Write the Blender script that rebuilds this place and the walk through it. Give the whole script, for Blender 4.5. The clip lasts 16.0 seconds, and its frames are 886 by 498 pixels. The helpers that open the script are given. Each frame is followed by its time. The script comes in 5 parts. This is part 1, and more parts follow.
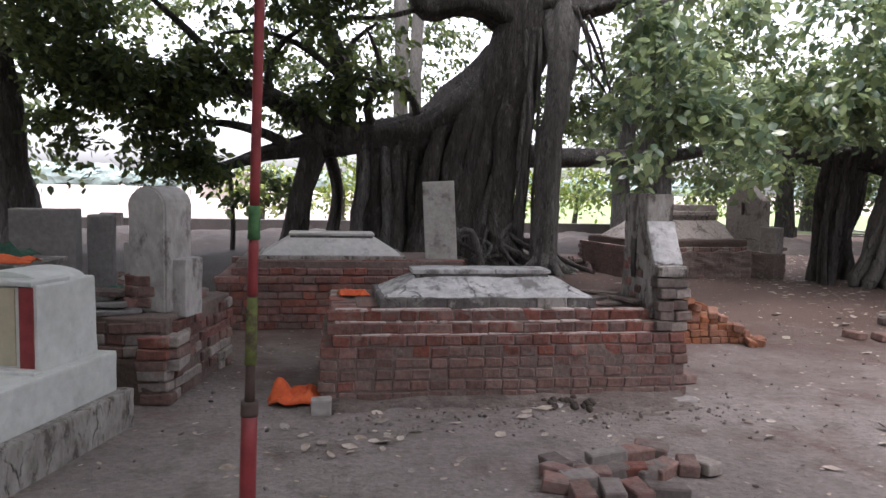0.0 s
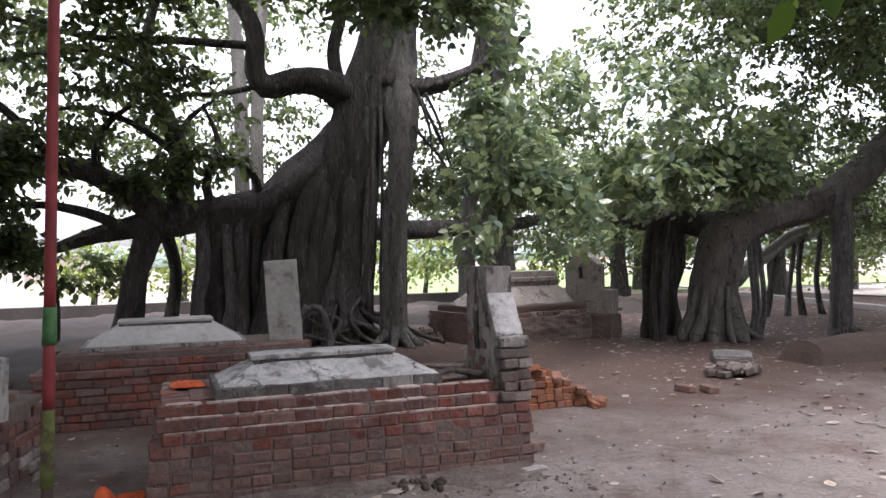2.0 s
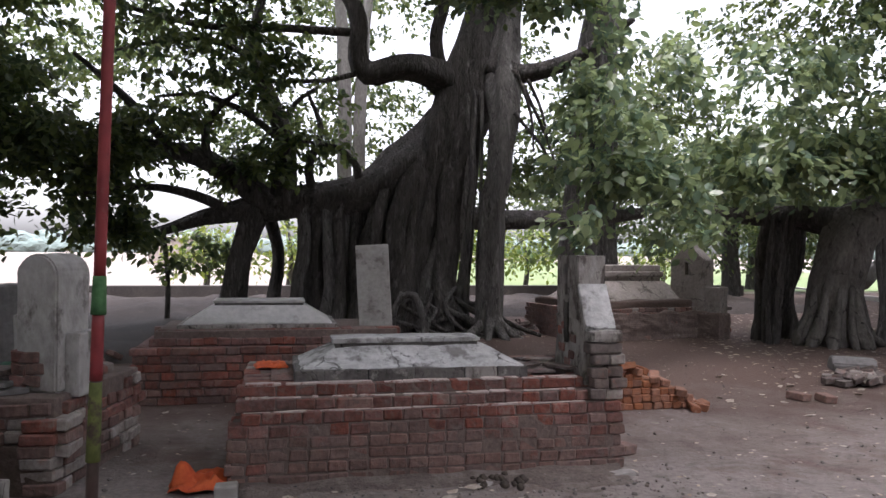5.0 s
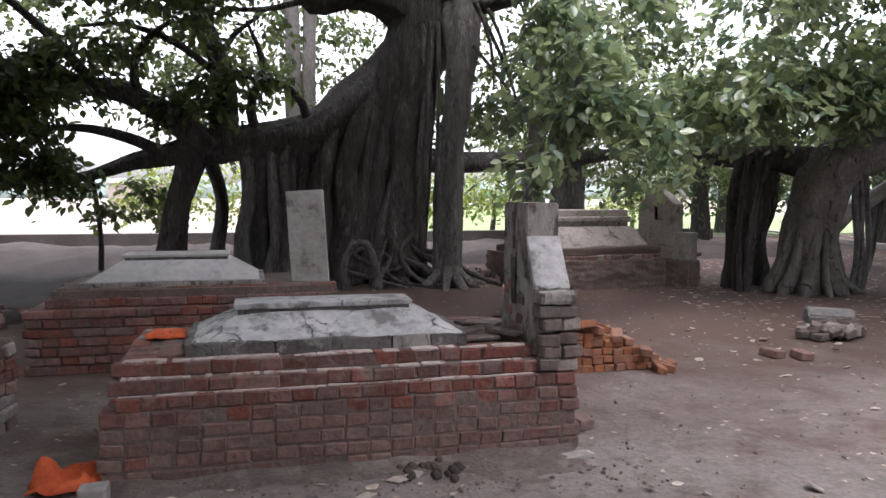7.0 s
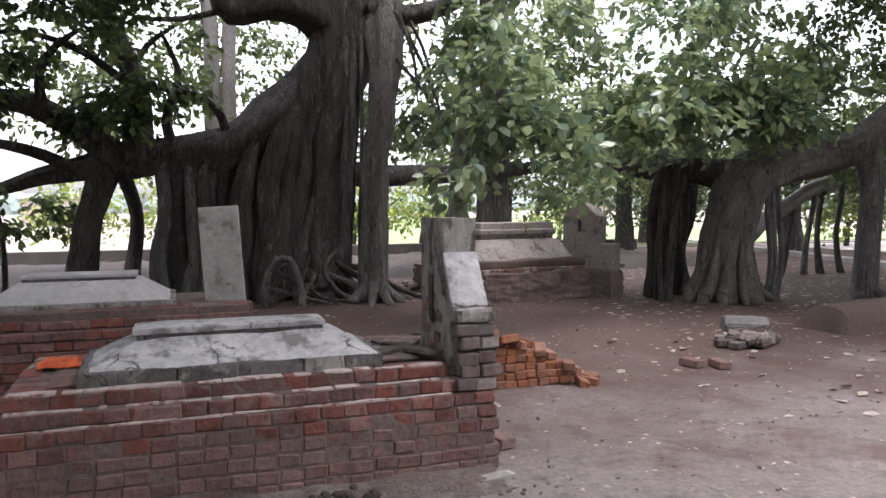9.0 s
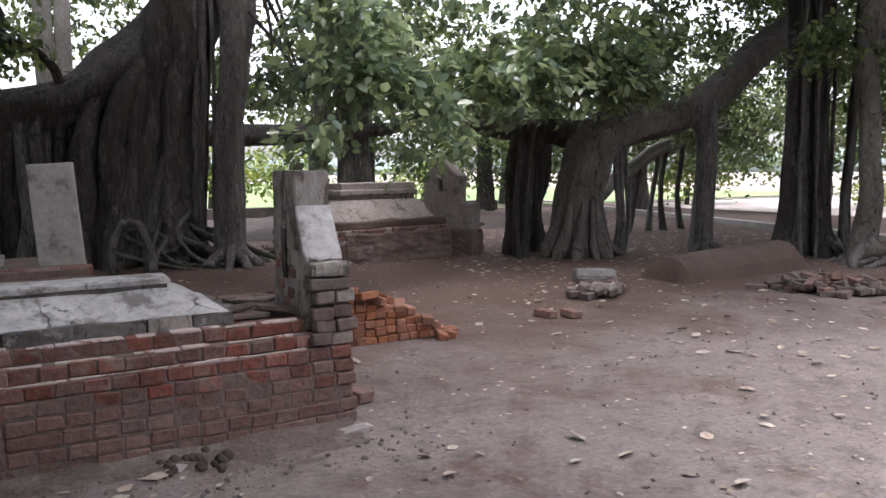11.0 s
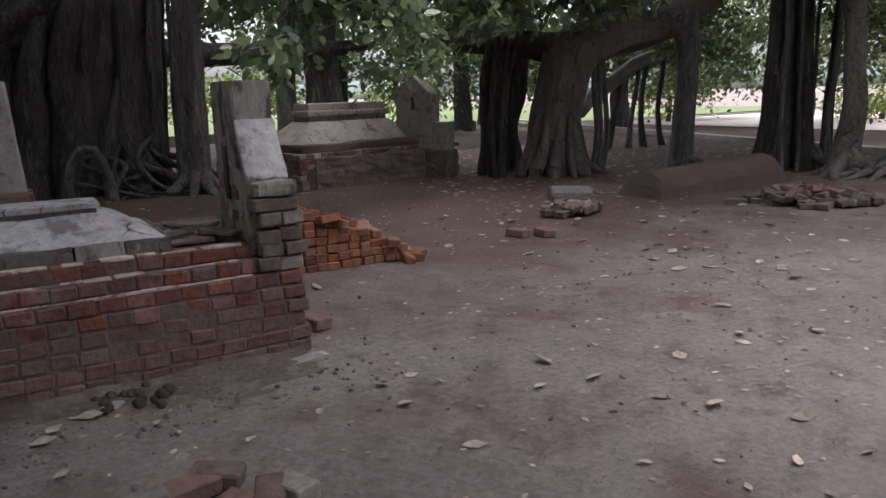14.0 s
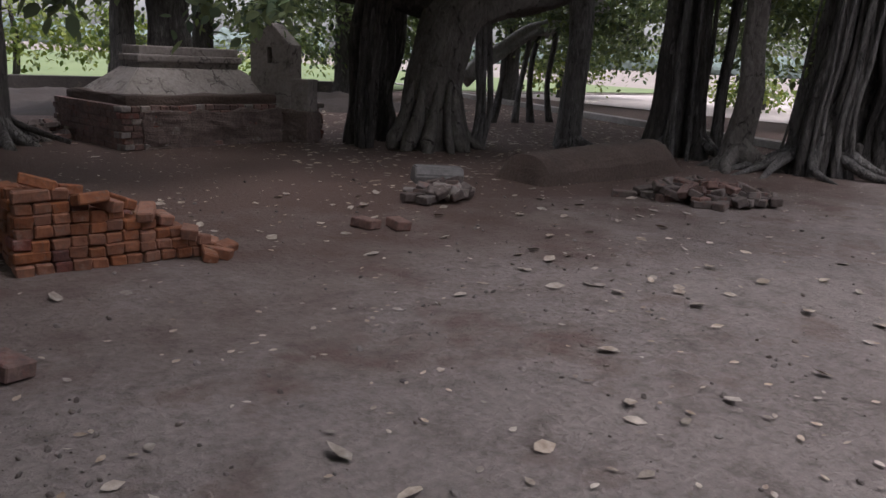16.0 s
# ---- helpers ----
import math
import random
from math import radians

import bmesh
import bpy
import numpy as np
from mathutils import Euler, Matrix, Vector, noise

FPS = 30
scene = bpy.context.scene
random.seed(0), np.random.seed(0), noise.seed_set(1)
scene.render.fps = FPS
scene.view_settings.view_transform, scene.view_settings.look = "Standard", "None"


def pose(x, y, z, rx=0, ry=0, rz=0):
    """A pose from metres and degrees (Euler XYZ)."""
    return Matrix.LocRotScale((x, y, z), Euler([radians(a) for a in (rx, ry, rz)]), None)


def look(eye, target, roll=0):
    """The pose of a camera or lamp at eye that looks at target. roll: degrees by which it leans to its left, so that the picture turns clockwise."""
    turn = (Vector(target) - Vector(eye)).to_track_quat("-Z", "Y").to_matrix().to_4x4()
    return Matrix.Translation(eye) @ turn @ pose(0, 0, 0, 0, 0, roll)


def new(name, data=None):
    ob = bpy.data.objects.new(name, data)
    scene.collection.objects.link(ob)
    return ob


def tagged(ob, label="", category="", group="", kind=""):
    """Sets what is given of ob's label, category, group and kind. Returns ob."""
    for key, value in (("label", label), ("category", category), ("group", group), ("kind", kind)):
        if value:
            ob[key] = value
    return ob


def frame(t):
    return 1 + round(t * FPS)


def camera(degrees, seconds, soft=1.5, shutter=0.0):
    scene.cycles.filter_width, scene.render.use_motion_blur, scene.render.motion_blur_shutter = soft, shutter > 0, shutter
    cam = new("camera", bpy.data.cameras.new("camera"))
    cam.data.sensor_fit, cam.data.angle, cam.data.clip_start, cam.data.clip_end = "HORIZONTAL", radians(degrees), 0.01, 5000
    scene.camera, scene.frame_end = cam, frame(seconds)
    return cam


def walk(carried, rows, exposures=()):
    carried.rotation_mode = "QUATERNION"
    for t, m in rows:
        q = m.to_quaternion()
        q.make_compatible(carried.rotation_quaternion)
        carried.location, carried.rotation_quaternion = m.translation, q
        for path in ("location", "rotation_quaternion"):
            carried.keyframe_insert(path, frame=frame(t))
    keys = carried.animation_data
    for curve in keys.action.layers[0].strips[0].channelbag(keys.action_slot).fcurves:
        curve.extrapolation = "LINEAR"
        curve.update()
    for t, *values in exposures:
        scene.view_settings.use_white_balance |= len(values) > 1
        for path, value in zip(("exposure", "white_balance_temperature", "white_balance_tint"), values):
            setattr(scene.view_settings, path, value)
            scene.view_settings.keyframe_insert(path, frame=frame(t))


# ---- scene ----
cam = camera(61.0, 16.0)
PATH = [
    (0, (-0.07, -0.036, 1.475), (0.249, 1.932, 1.312), 1.2),
    (0.5, (-0.001, -0.048, 1.473), (0.504, 1.88, 1.307), 1.1),
    (1, (0.044, -0.006, 1.467), (0.703, 1.876, 1.308), 0.7),
    (1.5, (0.057, -0.015, 1.467), (0.798, 1.835, 1.293), -0.1),
    (2, (0.037, 0.014, 1.526), (0.731, 1.89, 1.551), -1.1),
    (2.5, (-0.011, -0.073, 1.517), (0.622, 1.799, 1.829), -2.1),
    (3, (-0.056, -0.136, 1.514), (0.491, 1.755, 1.866), -0.7),
    (3.5, (-0.032, -0.146, 1.462), (0.425, 1.788, 1.69), -0.7),
    (3.7, (0.006, -0.128, 1.423), (0.459, 1.811, 1.613), -0.3),
    (5.8, (0.427, 0.504, 1.512), (0.792, 2.47, 1.463), 0.8),
    (6, (0.498, 0.583, 1.505), (0.745, 2.567, 1.453), 3.1),
    (6.5, (0.605, 0.743, 1.495), (0.798, 2.728, 1.354), 1.8),
    (7, (0.678, 0.949, 1.506), (1.178, 2.88, 1.362), 0.2),
    (7.5, (0.743, 1.056, 1.523), (1.188, 2.997, 1.338), -0.9),
    (8, (0.752, 1.099, 1.544), (1.004, 3.081, 1.464), -0.7),
    (8.5, (0.8, 1.114, 1.531), (1.214, 3.068, 1.436), -0.9),
    (9, (0.813, 1.05, 1.524), (1.486, 2.93, 1.413), -0.3),
    (9.5, (0.852, 1.014, 1.529), (1.743, 2.8, 1.399), -0.6),
    (9.7, (0.864, 0.994, 1.534), (1.826, 2.742, 1.401), -0.3),
    (11.8, (0.932, 1.118, 1.412), (1.954, 2.816, 1.142), -0.8),
    (12, (0.95, 1.128, 1.413), (2.014, 2.798, 1.127), -1.4),
    (12.5, (0.95, 1.122, 1.415), (2.053, 2.773, 1.173), -1.7),
    (13, (0.963, 1.119, 1.404), (2.082, 2.75, 1.108), -0.8),
    (13.5, (1.011, 1.149, 1.38), (2.086, 2.806, 1.064), -1.8),
    (14, (1.167, 1.243, 1.364), (2.176, 2.921, 0.958), -1.7),
    (14.5, (1.351, 1.448, 1.331), (2.41, 3.084, 0.881), 0.9),
    (15, (1.646, 1.677, 1.295), (2.831, 3.225, 0.847), 0.9),
    (15.5, (1.967, 1.913, 1.295), (3.008, 3.545, 0.791), 1.5),
    (16, (2.294, 2.209, 1.292), (3.532, 3.7, 0.799), 2.8),
]
EXPOSURE, SKY = 2.05, 0.15

walk(cam, [(t, look(eye, target, roll)) for t, eye, target, roll in PATH], [(t, EXPOSURE + d, 6200, 19) for t, d in ((0.0, 0.42), (0.5, 0.34), (1.5, 0.3), (2.0, 0.4), (2.5, 0.06), (3.5, -0.22), (6.0, 0.27), (7.5, 0.34), (8.5, 0.44), (9.5, 0.52), (12.0, -0.08), (13.5, -0.43), (14.5, -0.53), (15.5, -0.74), (16.0, -0.95))])

# ---- world and light: a bright overcast sky ----
world = bpy.data.worlds.new("overcast_sky")
scene.world = world
world.use_nodes = True
wn, wl = world.node_tree.nodes, world.node_tree.links
sky = wn.new("ShaderNodeTexSky")
sky.sky_type, sky.sun_disc = 'NISHITA', False
sky.sun_elevation, sky.sun_rotation = radians(73), radians(172)
sky.air_density, sky.dust_density = 1.0, 4.0
wn["Background"].inputs["Strength"].default_value = SKY
veil = wn.new("ShaderNodeHueSaturation")
veil.inputs["Saturation"].default_value = 0.22
wl.new(sky.outputs[0], veil.inputs["Color"])
wl.new(veil.outputs[0], wn["Background"].inputs["Color"])
sun = new("sun", bpy.data.lights.new("sun", "SUN"))
sun.data.energy, sun.data.angle, sun.data.color = 0.5, radians(40), (1.0, 0.96, 0.9)
sun.matrix_world = look((0, 0, 30), (-0.04 * 30, 0.30 * 30, -1.0))

rnd = random.Random(7)

# ---- materials ----
def node_mat(name, dark, light, rough=0.85, grain=14.0, patch=1.6, bump=0.35, third=None, per_object=0.0, per_island=0.0,
             streak=(1, 1, 1), third_at=(0.56, 0.7), bump_dist=0.012, metal=0.0, beyond=None, blotch=None, crack=None, crack_scale=4.0):
    """Two-scale noise between two colours, with patches of a third, relief, and variation from piece to piece."""
    m = bpy.data.materials.new(name)
    m.use_nodes = True
    n, l = m.node_tree.nodes, m.node_tree.links
    b = n["Principled BSDF"]
    b.inputs["Roughness"].default_value, b.inputs["Metallic"].default_value = rough, metal
    mp = n.new("ShaderNodeMapping")
    mp.inputs["Scale"].default_value = streak
    geo = n.new("ShaderNodeNewGeometry")
    l.new(geo.outputs["Position"], mp.inputs["Vector"])

    def noise_tex(scale, detail, rough_=0.6):
        t = n.new("ShaderNodeTexNoise")
        t.inputs["Scale"].default_value, t.inputs["Detail"].default_value, t.inputs["Roughness"].default_value = scale, detail, rough_
        l.new(mp.outputs["Vector"], t.inputs["Vector"])
        return t.outputs["Fac"]
    fine, coarse = noise_tex(grain, 6), noise_tex(patch, 4)
    mix = n.new("ShaderNodeMath"); mix.operation = 'MULTIPLY_ADD'
    l.new(fine, mix.inputs[0]); mix.inputs[1].default_value = 0.5
    half = n.new("ShaderNodeMath"); half.operation = 'MULTIPLY'
    l.new(coarse, half.inputs[0]); half.inputs[1].default_value = 0.5
    l.new(half.outputs[0], mix.inputs[2])
    ramp = n.new("ShaderNodeValToRGB")
    ramp.color_ramp.elements[0].position, ramp.color_ramp.elements[1].position = 0.36, 0.64
    ramp.color_ramp.elements[0].color, ramp.color_ramp.elements[1].color = (*dark, 1), (*light, 1)
    l.new(mix.outputs[0], ramp.inputs["Fac"])
    colour = ramp.outputs["Color"]
    if third:
        other = noise_tex(patch * 2.3, 5, 0.7)
        r3 = n.new("ShaderNodeMapRange")
        r3.inputs["From Min"].default_value, r3.inputs["From Max"].default_value = third_at
        l.new(other, r3.inputs["Value"])
        mc = n.new("ShaderNodeMix"); mc.data_type = 'RGBA'
        l.new(r3.outputs[0], mc.inputs["Factor"]); l.new(colour, mc.inputs["A"]); mc.inputs["B"].default_value = (*third, 1)
        colour = mc.outputs["Result"]
    if blotch:
        spots_ = noise_tex(patch * 9, 6, 0.75)
        rb = n.new("ShaderNodeMapRange")
        rb.inputs["From Min"].default_value, rb.inputs["From Max"].default_value, rb.inputs["To Max"].default_value = 0.5, 0.68, 0.85
        l.new(spots_, rb.inputs["Value"])
        mb = n.new("ShaderNodeMix"); mb.data_type = 'RGBA'
        l.new(rb.outputs[0], mb.inputs["Factor"]); l.new(colour, mb.inputs["A"]); mb.inputs["B"].default_value = (*blotch, 1)
        colour = mb.outputs["Result"]
    split = None
    if crack:
        warp = n.new("ShaderNodeTexNoise"); warp.inputs["Scale"].default_value, warp.inputs["Detail"].default_value = 7.0, 5
        l.new(mp.outputs["Vector"], warp.inputs["Vector"])
        bend = n.new("ShaderNodeVectorMath"); bend.operation = 'MULTIPLY_ADD'; bend.inputs[1].default_value = (0.22, 0.22, 0.22)
        l.new(warp.outputs["Color"], bend.inputs[0]); l.new(mp.outputs["Vector"], bend.inputs[2])
        cell = n.new("ShaderNodeTexVoronoi"); cell.feature = 'DISTANCE_TO_EDGE'; cell.inputs["Scale"].default_value = crack_scale
        l.new(bend.outputs[0], cell.inputs["Vector"])
        line = n.new("ShaderNodeMapRange")
        line.inputs["From Max"].default_value, line.inputs["To Min"].default_value, line.inputs["To Max"].default_value = 0.035, 1.0, 0.0
        l.new(cell.outputs["Distance"], line.inputs["Value"])
        some = n.new("ShaderNodeMapRange"); some.inputs["From Min"].default_value, some.inputs["From Max"].default_value = 0.46, 0.58
        l.new(noise_tex(patch * 1.9, 4, 0.7), some.inputs["Value"])
        both = n.new("ShaderNodeMath"); both.operation = 'MULTIPLY'
        l.new(line.outputs[0], both.inputs[0]); l.new(some.outputs[0], both.inputs[1])
        split = both.outputs[0]
        mk = n.new("ShaderNodeMix"); mk.data_type = 'RGBA'
        l.new(split, mk.inputs["Factor"]); l.new(colour, mk.inputs["A"]); mk.inputs["B"].default_value = (*crack, 1)
        colour = mk.outputs["Result"]
    # redder soil towards the back, its colour also darkened for canopy shade
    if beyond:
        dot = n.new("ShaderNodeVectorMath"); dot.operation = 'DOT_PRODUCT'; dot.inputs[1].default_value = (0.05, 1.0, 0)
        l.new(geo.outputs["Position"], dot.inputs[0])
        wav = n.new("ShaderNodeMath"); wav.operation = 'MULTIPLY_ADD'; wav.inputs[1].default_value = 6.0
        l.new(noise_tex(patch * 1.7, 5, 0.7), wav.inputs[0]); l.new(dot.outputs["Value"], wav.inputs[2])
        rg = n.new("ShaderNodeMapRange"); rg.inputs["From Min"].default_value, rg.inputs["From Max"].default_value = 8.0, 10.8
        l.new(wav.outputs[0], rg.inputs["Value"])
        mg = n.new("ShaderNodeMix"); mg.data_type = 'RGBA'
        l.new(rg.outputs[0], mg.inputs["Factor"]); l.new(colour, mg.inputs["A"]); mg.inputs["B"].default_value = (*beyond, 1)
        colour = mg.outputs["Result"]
    if per_object or per_island:
        hs = n.new("ShaderNodeHueSaturation")
        if per_object:
            oi = n.new("ShaderNodeObjectInfo"); src = oi.outputs["Random"]
        else:
            src = geo.outputs["Random Per Island"]
        span = per_object or per_island
        rv = n.new("ShaderNodeMapRange")
        rv.inputs["To Min"].default_value, rv.inputs["To Max"].default_value = 1 - span, 1 + span
        l.new(src, rv.inputs["Value"]); l.new(rv.outputs[0], hs.inputs["Value"])
        rs = n.new("ShaderNodeMath"); rs.operation = 'MULTIPLY'; rs.inputs[1].default_value = 7.31
        fr = n.new("ShaderNodeMath"); fr.operation = 'FRACT'
        l.new(src, rs.inputs[0]); l.new(rs.outputs[0], fr.inputs[0])
        sv = n.new("ShaderNodeMapRange")
        sv.inputs["To Min"].default_value, sv.inputs["To Max"].default_value = 1 - span * 0.9, 1 + span * 0.4
        l.new(fr.outputs[0], sv.inputs["Value"]); l.new(sv.outputs[0], hs.inputs["Saturation"])
        l.new(colour, hs.inputs["Color"])
        colour = hs.outputs["Color"]
    l.new(colour, b.inputs["Base Color"])
    bp = n.new("ShaderNodeBump")
    bp.inputs["Strength"].default_value, bp.inputs["Distance"].default_value = bump, bump_dist
    height = fine
    if split:
        low = n.new("ShaderNodeMath"); low.operation = 'MULTIPLY_ADD'; low.inputs[1].default_value = -0.9
        l.new(split, low.inputs[0]); l.new(fine, low.inputs[2])
        height = low.outputs[0]
    l.new(height, bp.inputs["Height"]); l.new(bp.outputs[0], b.inputs["Normal"])
    return m


def leaf_mat(name, dark, light, through_amount=0.35, rough=0.45):
    """Leaf: green that varies from leaf to leaf, with light let through."""
    m = bpy.data.materials.new(name)
    m.use_nodes = True
    n, l = m.node_tree.nodes, m.node_tree.links
    b = n["Principled BSDF"]
    geo = n.new("ShaderNodeNewGeometry")
    ramp = n.new("ShaderNodeValToRGB")
    ramp.color_ramp.elements[0].color, ramp.color_ramp.elements[1].color = (*dark, 1), (*light, 1)
    e = ramp.color_ramp.elements.new(0.93); e.color = (light[0] * 1.3, light[1] * 1.15, light[2] * 0.8, 1)
    l.new(geo.outputs["Random Per Island"], ramp.inputs["Fac"])
    l.new(ramp.outputs[0], b.inputs["Base Color"])
    b.inputs["Roughness"].default_value = rough
    tr = n.new("ShaderNodeBsdfTranslucent")
    hs = n.new("ShaderNodeHueSaturation"); hs.inputs["Value"].default_value = 1.5; hs.inputs["Hue"].default_value = 0.495
    l.new(ramp.outputs[0], hs.inputs["Color"]); l.new(hs.outputs[0], tr.inputs["Color"])
    mx = n.new("ShaderNodeMixShader"); mx.inputs[0].default_value = through_amount
    l.new(b.outputs[0], mx.inputs[1]); l.new(tr.outputs[0], mx.inputs[2])
    l.new(mx.outputs[0], n["Material Output"].inputs["Surface"])
    return m


# beyond: reddish soil with the shade under the far trees put into its colour
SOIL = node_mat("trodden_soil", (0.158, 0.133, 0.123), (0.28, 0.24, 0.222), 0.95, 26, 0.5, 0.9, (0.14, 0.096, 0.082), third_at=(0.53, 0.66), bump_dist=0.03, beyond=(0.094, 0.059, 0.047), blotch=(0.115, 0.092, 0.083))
ROADSAND = node_mat("pale_road_sand", (0.36, 0.31, 0.285), (0.50, 0.44, 0.41), 0.95, 3, 0.15, 0.3, (0.3, 0.25, 0.22))
SAND = node_mat("pale_sand", (0.22, 0.18, 0.155), (0.33, 0.285, 0.25), 0.95, 3, 0.06, 0.2)
FIELD = node_mat("green_field", (0.11, 0.16, 0.055), (0.18, 0.22, 0.09), 0.9, 2, 0.1, 0.3)
EARTH = node_mat("mounded_earth", (0.06, 0.042, 0.034), (0.115, 0.082, 0.067), 0.95, 30, 1.2, 0.7, bump_dist=0.02)
FOOTSOIL = node_mat("crumbled_brown_soil", (0.085, 0.066, 0.057), (0.17, 0.135, 0.118), 0.95, 34, 1.6, 0.9, (0.22, 0.185, 0.168), third_at=(0.52, 0.66), bump_dist=0.03)
# darker copy of the earth colour, with the shade behind the tombs put in
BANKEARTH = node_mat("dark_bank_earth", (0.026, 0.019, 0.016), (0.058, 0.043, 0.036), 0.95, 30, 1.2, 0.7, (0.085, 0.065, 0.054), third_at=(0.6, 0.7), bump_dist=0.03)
MORTAR = node_mat("earth_mortar", (0.09, 0.066, 0.058), (0.185, 0.138, 0.121), 0.95, 30, 3, 0.8, (0.24, 0.205, 0.19), third_at=(0.60, 0.68))
BRICK = node_mat("red_brick", (0.085, 0.036, 0.03), (0.255, 0.09, 0.066), 0.9, 22, 2.2, 1.0, (0.20, 0.14, 0.12), per_object=0.3, third_at=(0.55, 0.68), blotch=(0.17, 0.115, 0.098))
DUSTY = node_mat("dusty_brick", (0.105, 0.06, 0.051), (0.235, 0.145, 0.122), 0.95, 22, 2.0, 1.0, (0.21, 0.088, 0.067), blotch=(0.11, 0.083, 0.073), per_object=0.2, third_at=(0.55, 0.66))
GREYBRICK = node_mat("grey_lichen_brick", (0.17, 0.14, 0.125), (0.33, 0.29, 0.265), 0.95, 24, 3.0, 0.6, (0.25, 0.14, 0.11), per_object=0.22)
DARKBRICK = node_mat("dark_broken_brick", (0.075, 0.058, 0.052), (0.165, 0.13, 0.117), 0.95, 24, 3.0, 0.7, (0.18, 0.09, 0.07), per_object=0.25)
ORANGE = node_mat("orange_brick", (0.185, 0.068, 0.034), (0.33, 0.13, 0.063), 0.9, 22, 3.0, 0.8, (0.31, 0.19, 0.135), per_object=0.2, third_at=(0.58, 0.72), blotch=(0.17, 0.10, 0.072))
PLASTER = node_mat("weathered_lime_plaster", (0.29, 0.285, 0.28), (0.55, 0.54, 0.53), 0.85, 18, 2.4, 0.7, (0.17, 0.16, 0.152), third_at=(0.52, 0.64), crack=(0.05, 0.045, 0.042), crack_scale=3.2)
STAINED = node_mat("stained_plaster", (0.16, 0.143, 0.132), (0.37, 0.345, 0.32), 0.9, 20, 3.6, 0.9, (0.10, 0.083, 0.074), streak=(1, 1, 0.5), third_at=(0.52, 0.61), crack=(0.04, 0.034, 0.03), crack_scale=5.0)
LIMEDUST = node_mat("lime_dust", (0.36, 0.28, 0.255), (0.56, 0.48, 0.45), 0.95, 24, 5, 0.5, (0.22, 0.10, 0.08), third_at=(0.52, 0.62))
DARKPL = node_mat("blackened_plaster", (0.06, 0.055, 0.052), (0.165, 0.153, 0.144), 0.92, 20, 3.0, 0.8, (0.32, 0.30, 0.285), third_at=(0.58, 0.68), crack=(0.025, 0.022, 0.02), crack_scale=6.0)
GREYPL = node_mat("grey_cement_plaster", (0.28, 0.265, 0.245), (0.42, 0.40, 0.375), 0.9, 22, 2.4, 0.6, (0.16, 0.142, 0.132), third_at=(0.54, 0.68))
FARPL = node_mat("brown_cement", (0.20, 0.175, 0.16), (0.34, 0.304, 0.28), 0.9, 20, 2.0, 0.6, (0.12, 0.10, 0.09), third_at=(0.56, 0.68), crack=(0.06, 0.05, 0.045), crack_scale=2.2)
STELE = node_mat("weathered_stele_plaster", (0.27, 0.255, 0.24), (0.46, 0.44, 0.42), 0.88, 18, 3.0, 0.7, (0.14, 0.125, 0.115), third_at=(0.54, 0.68), streak=(1, 1, 0.6))
WHITE = node_mat("whitewash", (0.44, 0.455, 0.43), (0.60, 0.61, 0.585), 0.8, 14, 2.4, 0.3, (0.36, 0.39, 0.38), third_at=(0.58, 0.75))
YELLOWED = node_mat("yellowed_marble", (0.36, 0.32, 0.23), (0.48, 0.43, 0.31), 0.6, 10, 3, 0.2)
REDPAINT = node_mat("red_paint", (0.16, 0.018, 0.022), (0.27, 0.035, 0.038), 0.55, 12, 3, 0.2, (0.22, 0.09, 0.08), third_at=(0.62, 0.74))
DARKPAINT = node_mat("dark_tape", (0.05, 0.035, 0.03), (0.11, 0.07, 0.06), 0.7, 18, 4, 0.3)
GREENCLOTH = node_mat("green_cloth", (0.03, 0.10, 0.035), (0.10, 0.22, 0.09), 0.9, 30, 5, 0.3)
OLIVECLOTH = node_mat("olive_cloth", (0.045, 0.055, 0.016), (0.15, 0.17, 0.045), 0.9, 26, 6, 0.3, (0.06, 0.04, 0.03), third_at=(0.5, 0.62))
# weathered wall whose colour is darkened to look backlit
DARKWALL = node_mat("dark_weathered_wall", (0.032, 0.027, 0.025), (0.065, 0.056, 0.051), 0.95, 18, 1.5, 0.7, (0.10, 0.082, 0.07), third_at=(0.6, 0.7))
SMOOTHPL = node_mat("smooth_pale_plaster", (0.38, 0.365, 0.35), (0.54, 0.52, 0.50), 0.85, 16, 1.8, 0.4, (0.27, 0.25, 0.235), third_at=(0.58, 0.72))
DEEPGREEN = node_mat("deep_green_cloth", (0.012, 0.045, 0.03), (0.03, 0.09, 0.06), 0.9, 30, 5, 0.3)
ORANGECLOTH = node_mat("orange_cloth", (0.42, 0.055, 0.015), (0.66, 0.13, 0.035), 0.8, 20, 6, 0.3)
BARK = node_mat("banyan_bark", (0.029, 0.0255, 0.0235), (0.106, 0.095, 0.087), 0.92, 10, 1.6, 1.0, (0.17, 0.157, 0.147), streak=(3.0, 3.0, 0.7), third_at=(0.54, 0.70), bump_dist=0.08, crack=(0.018, 0.016, 0.014), crack_scale=2.0)
PALEBARK = node_mat("pale_root_bark", (0.058, 0.053, 0.05), (0.19, 0.177, 0.167), 0.92, 12, 1.8, 1.0, (0.26, 0.248, 0.235), streak=(3.0, 3.0, 0.7), third_at=(0.55, 0.7), bump_dist=0.06, crack=(0.03, 0.027, 0.025), crack_scale=2.0)
GREYBARK = node_mat("grey_brown_bark", (0.066, 0.058, 0.051), (0.175, 0.158, 0.142), 0.92, 11, 1.8, 0.9, (0.10, 0.088, 0.078), streak=(2.0, 2.0, 1.0), third_at=(0.54, 0.70), bump_dist=0.05, crack=(0.035, 0.03, 0.027), crack_scale=1.6)
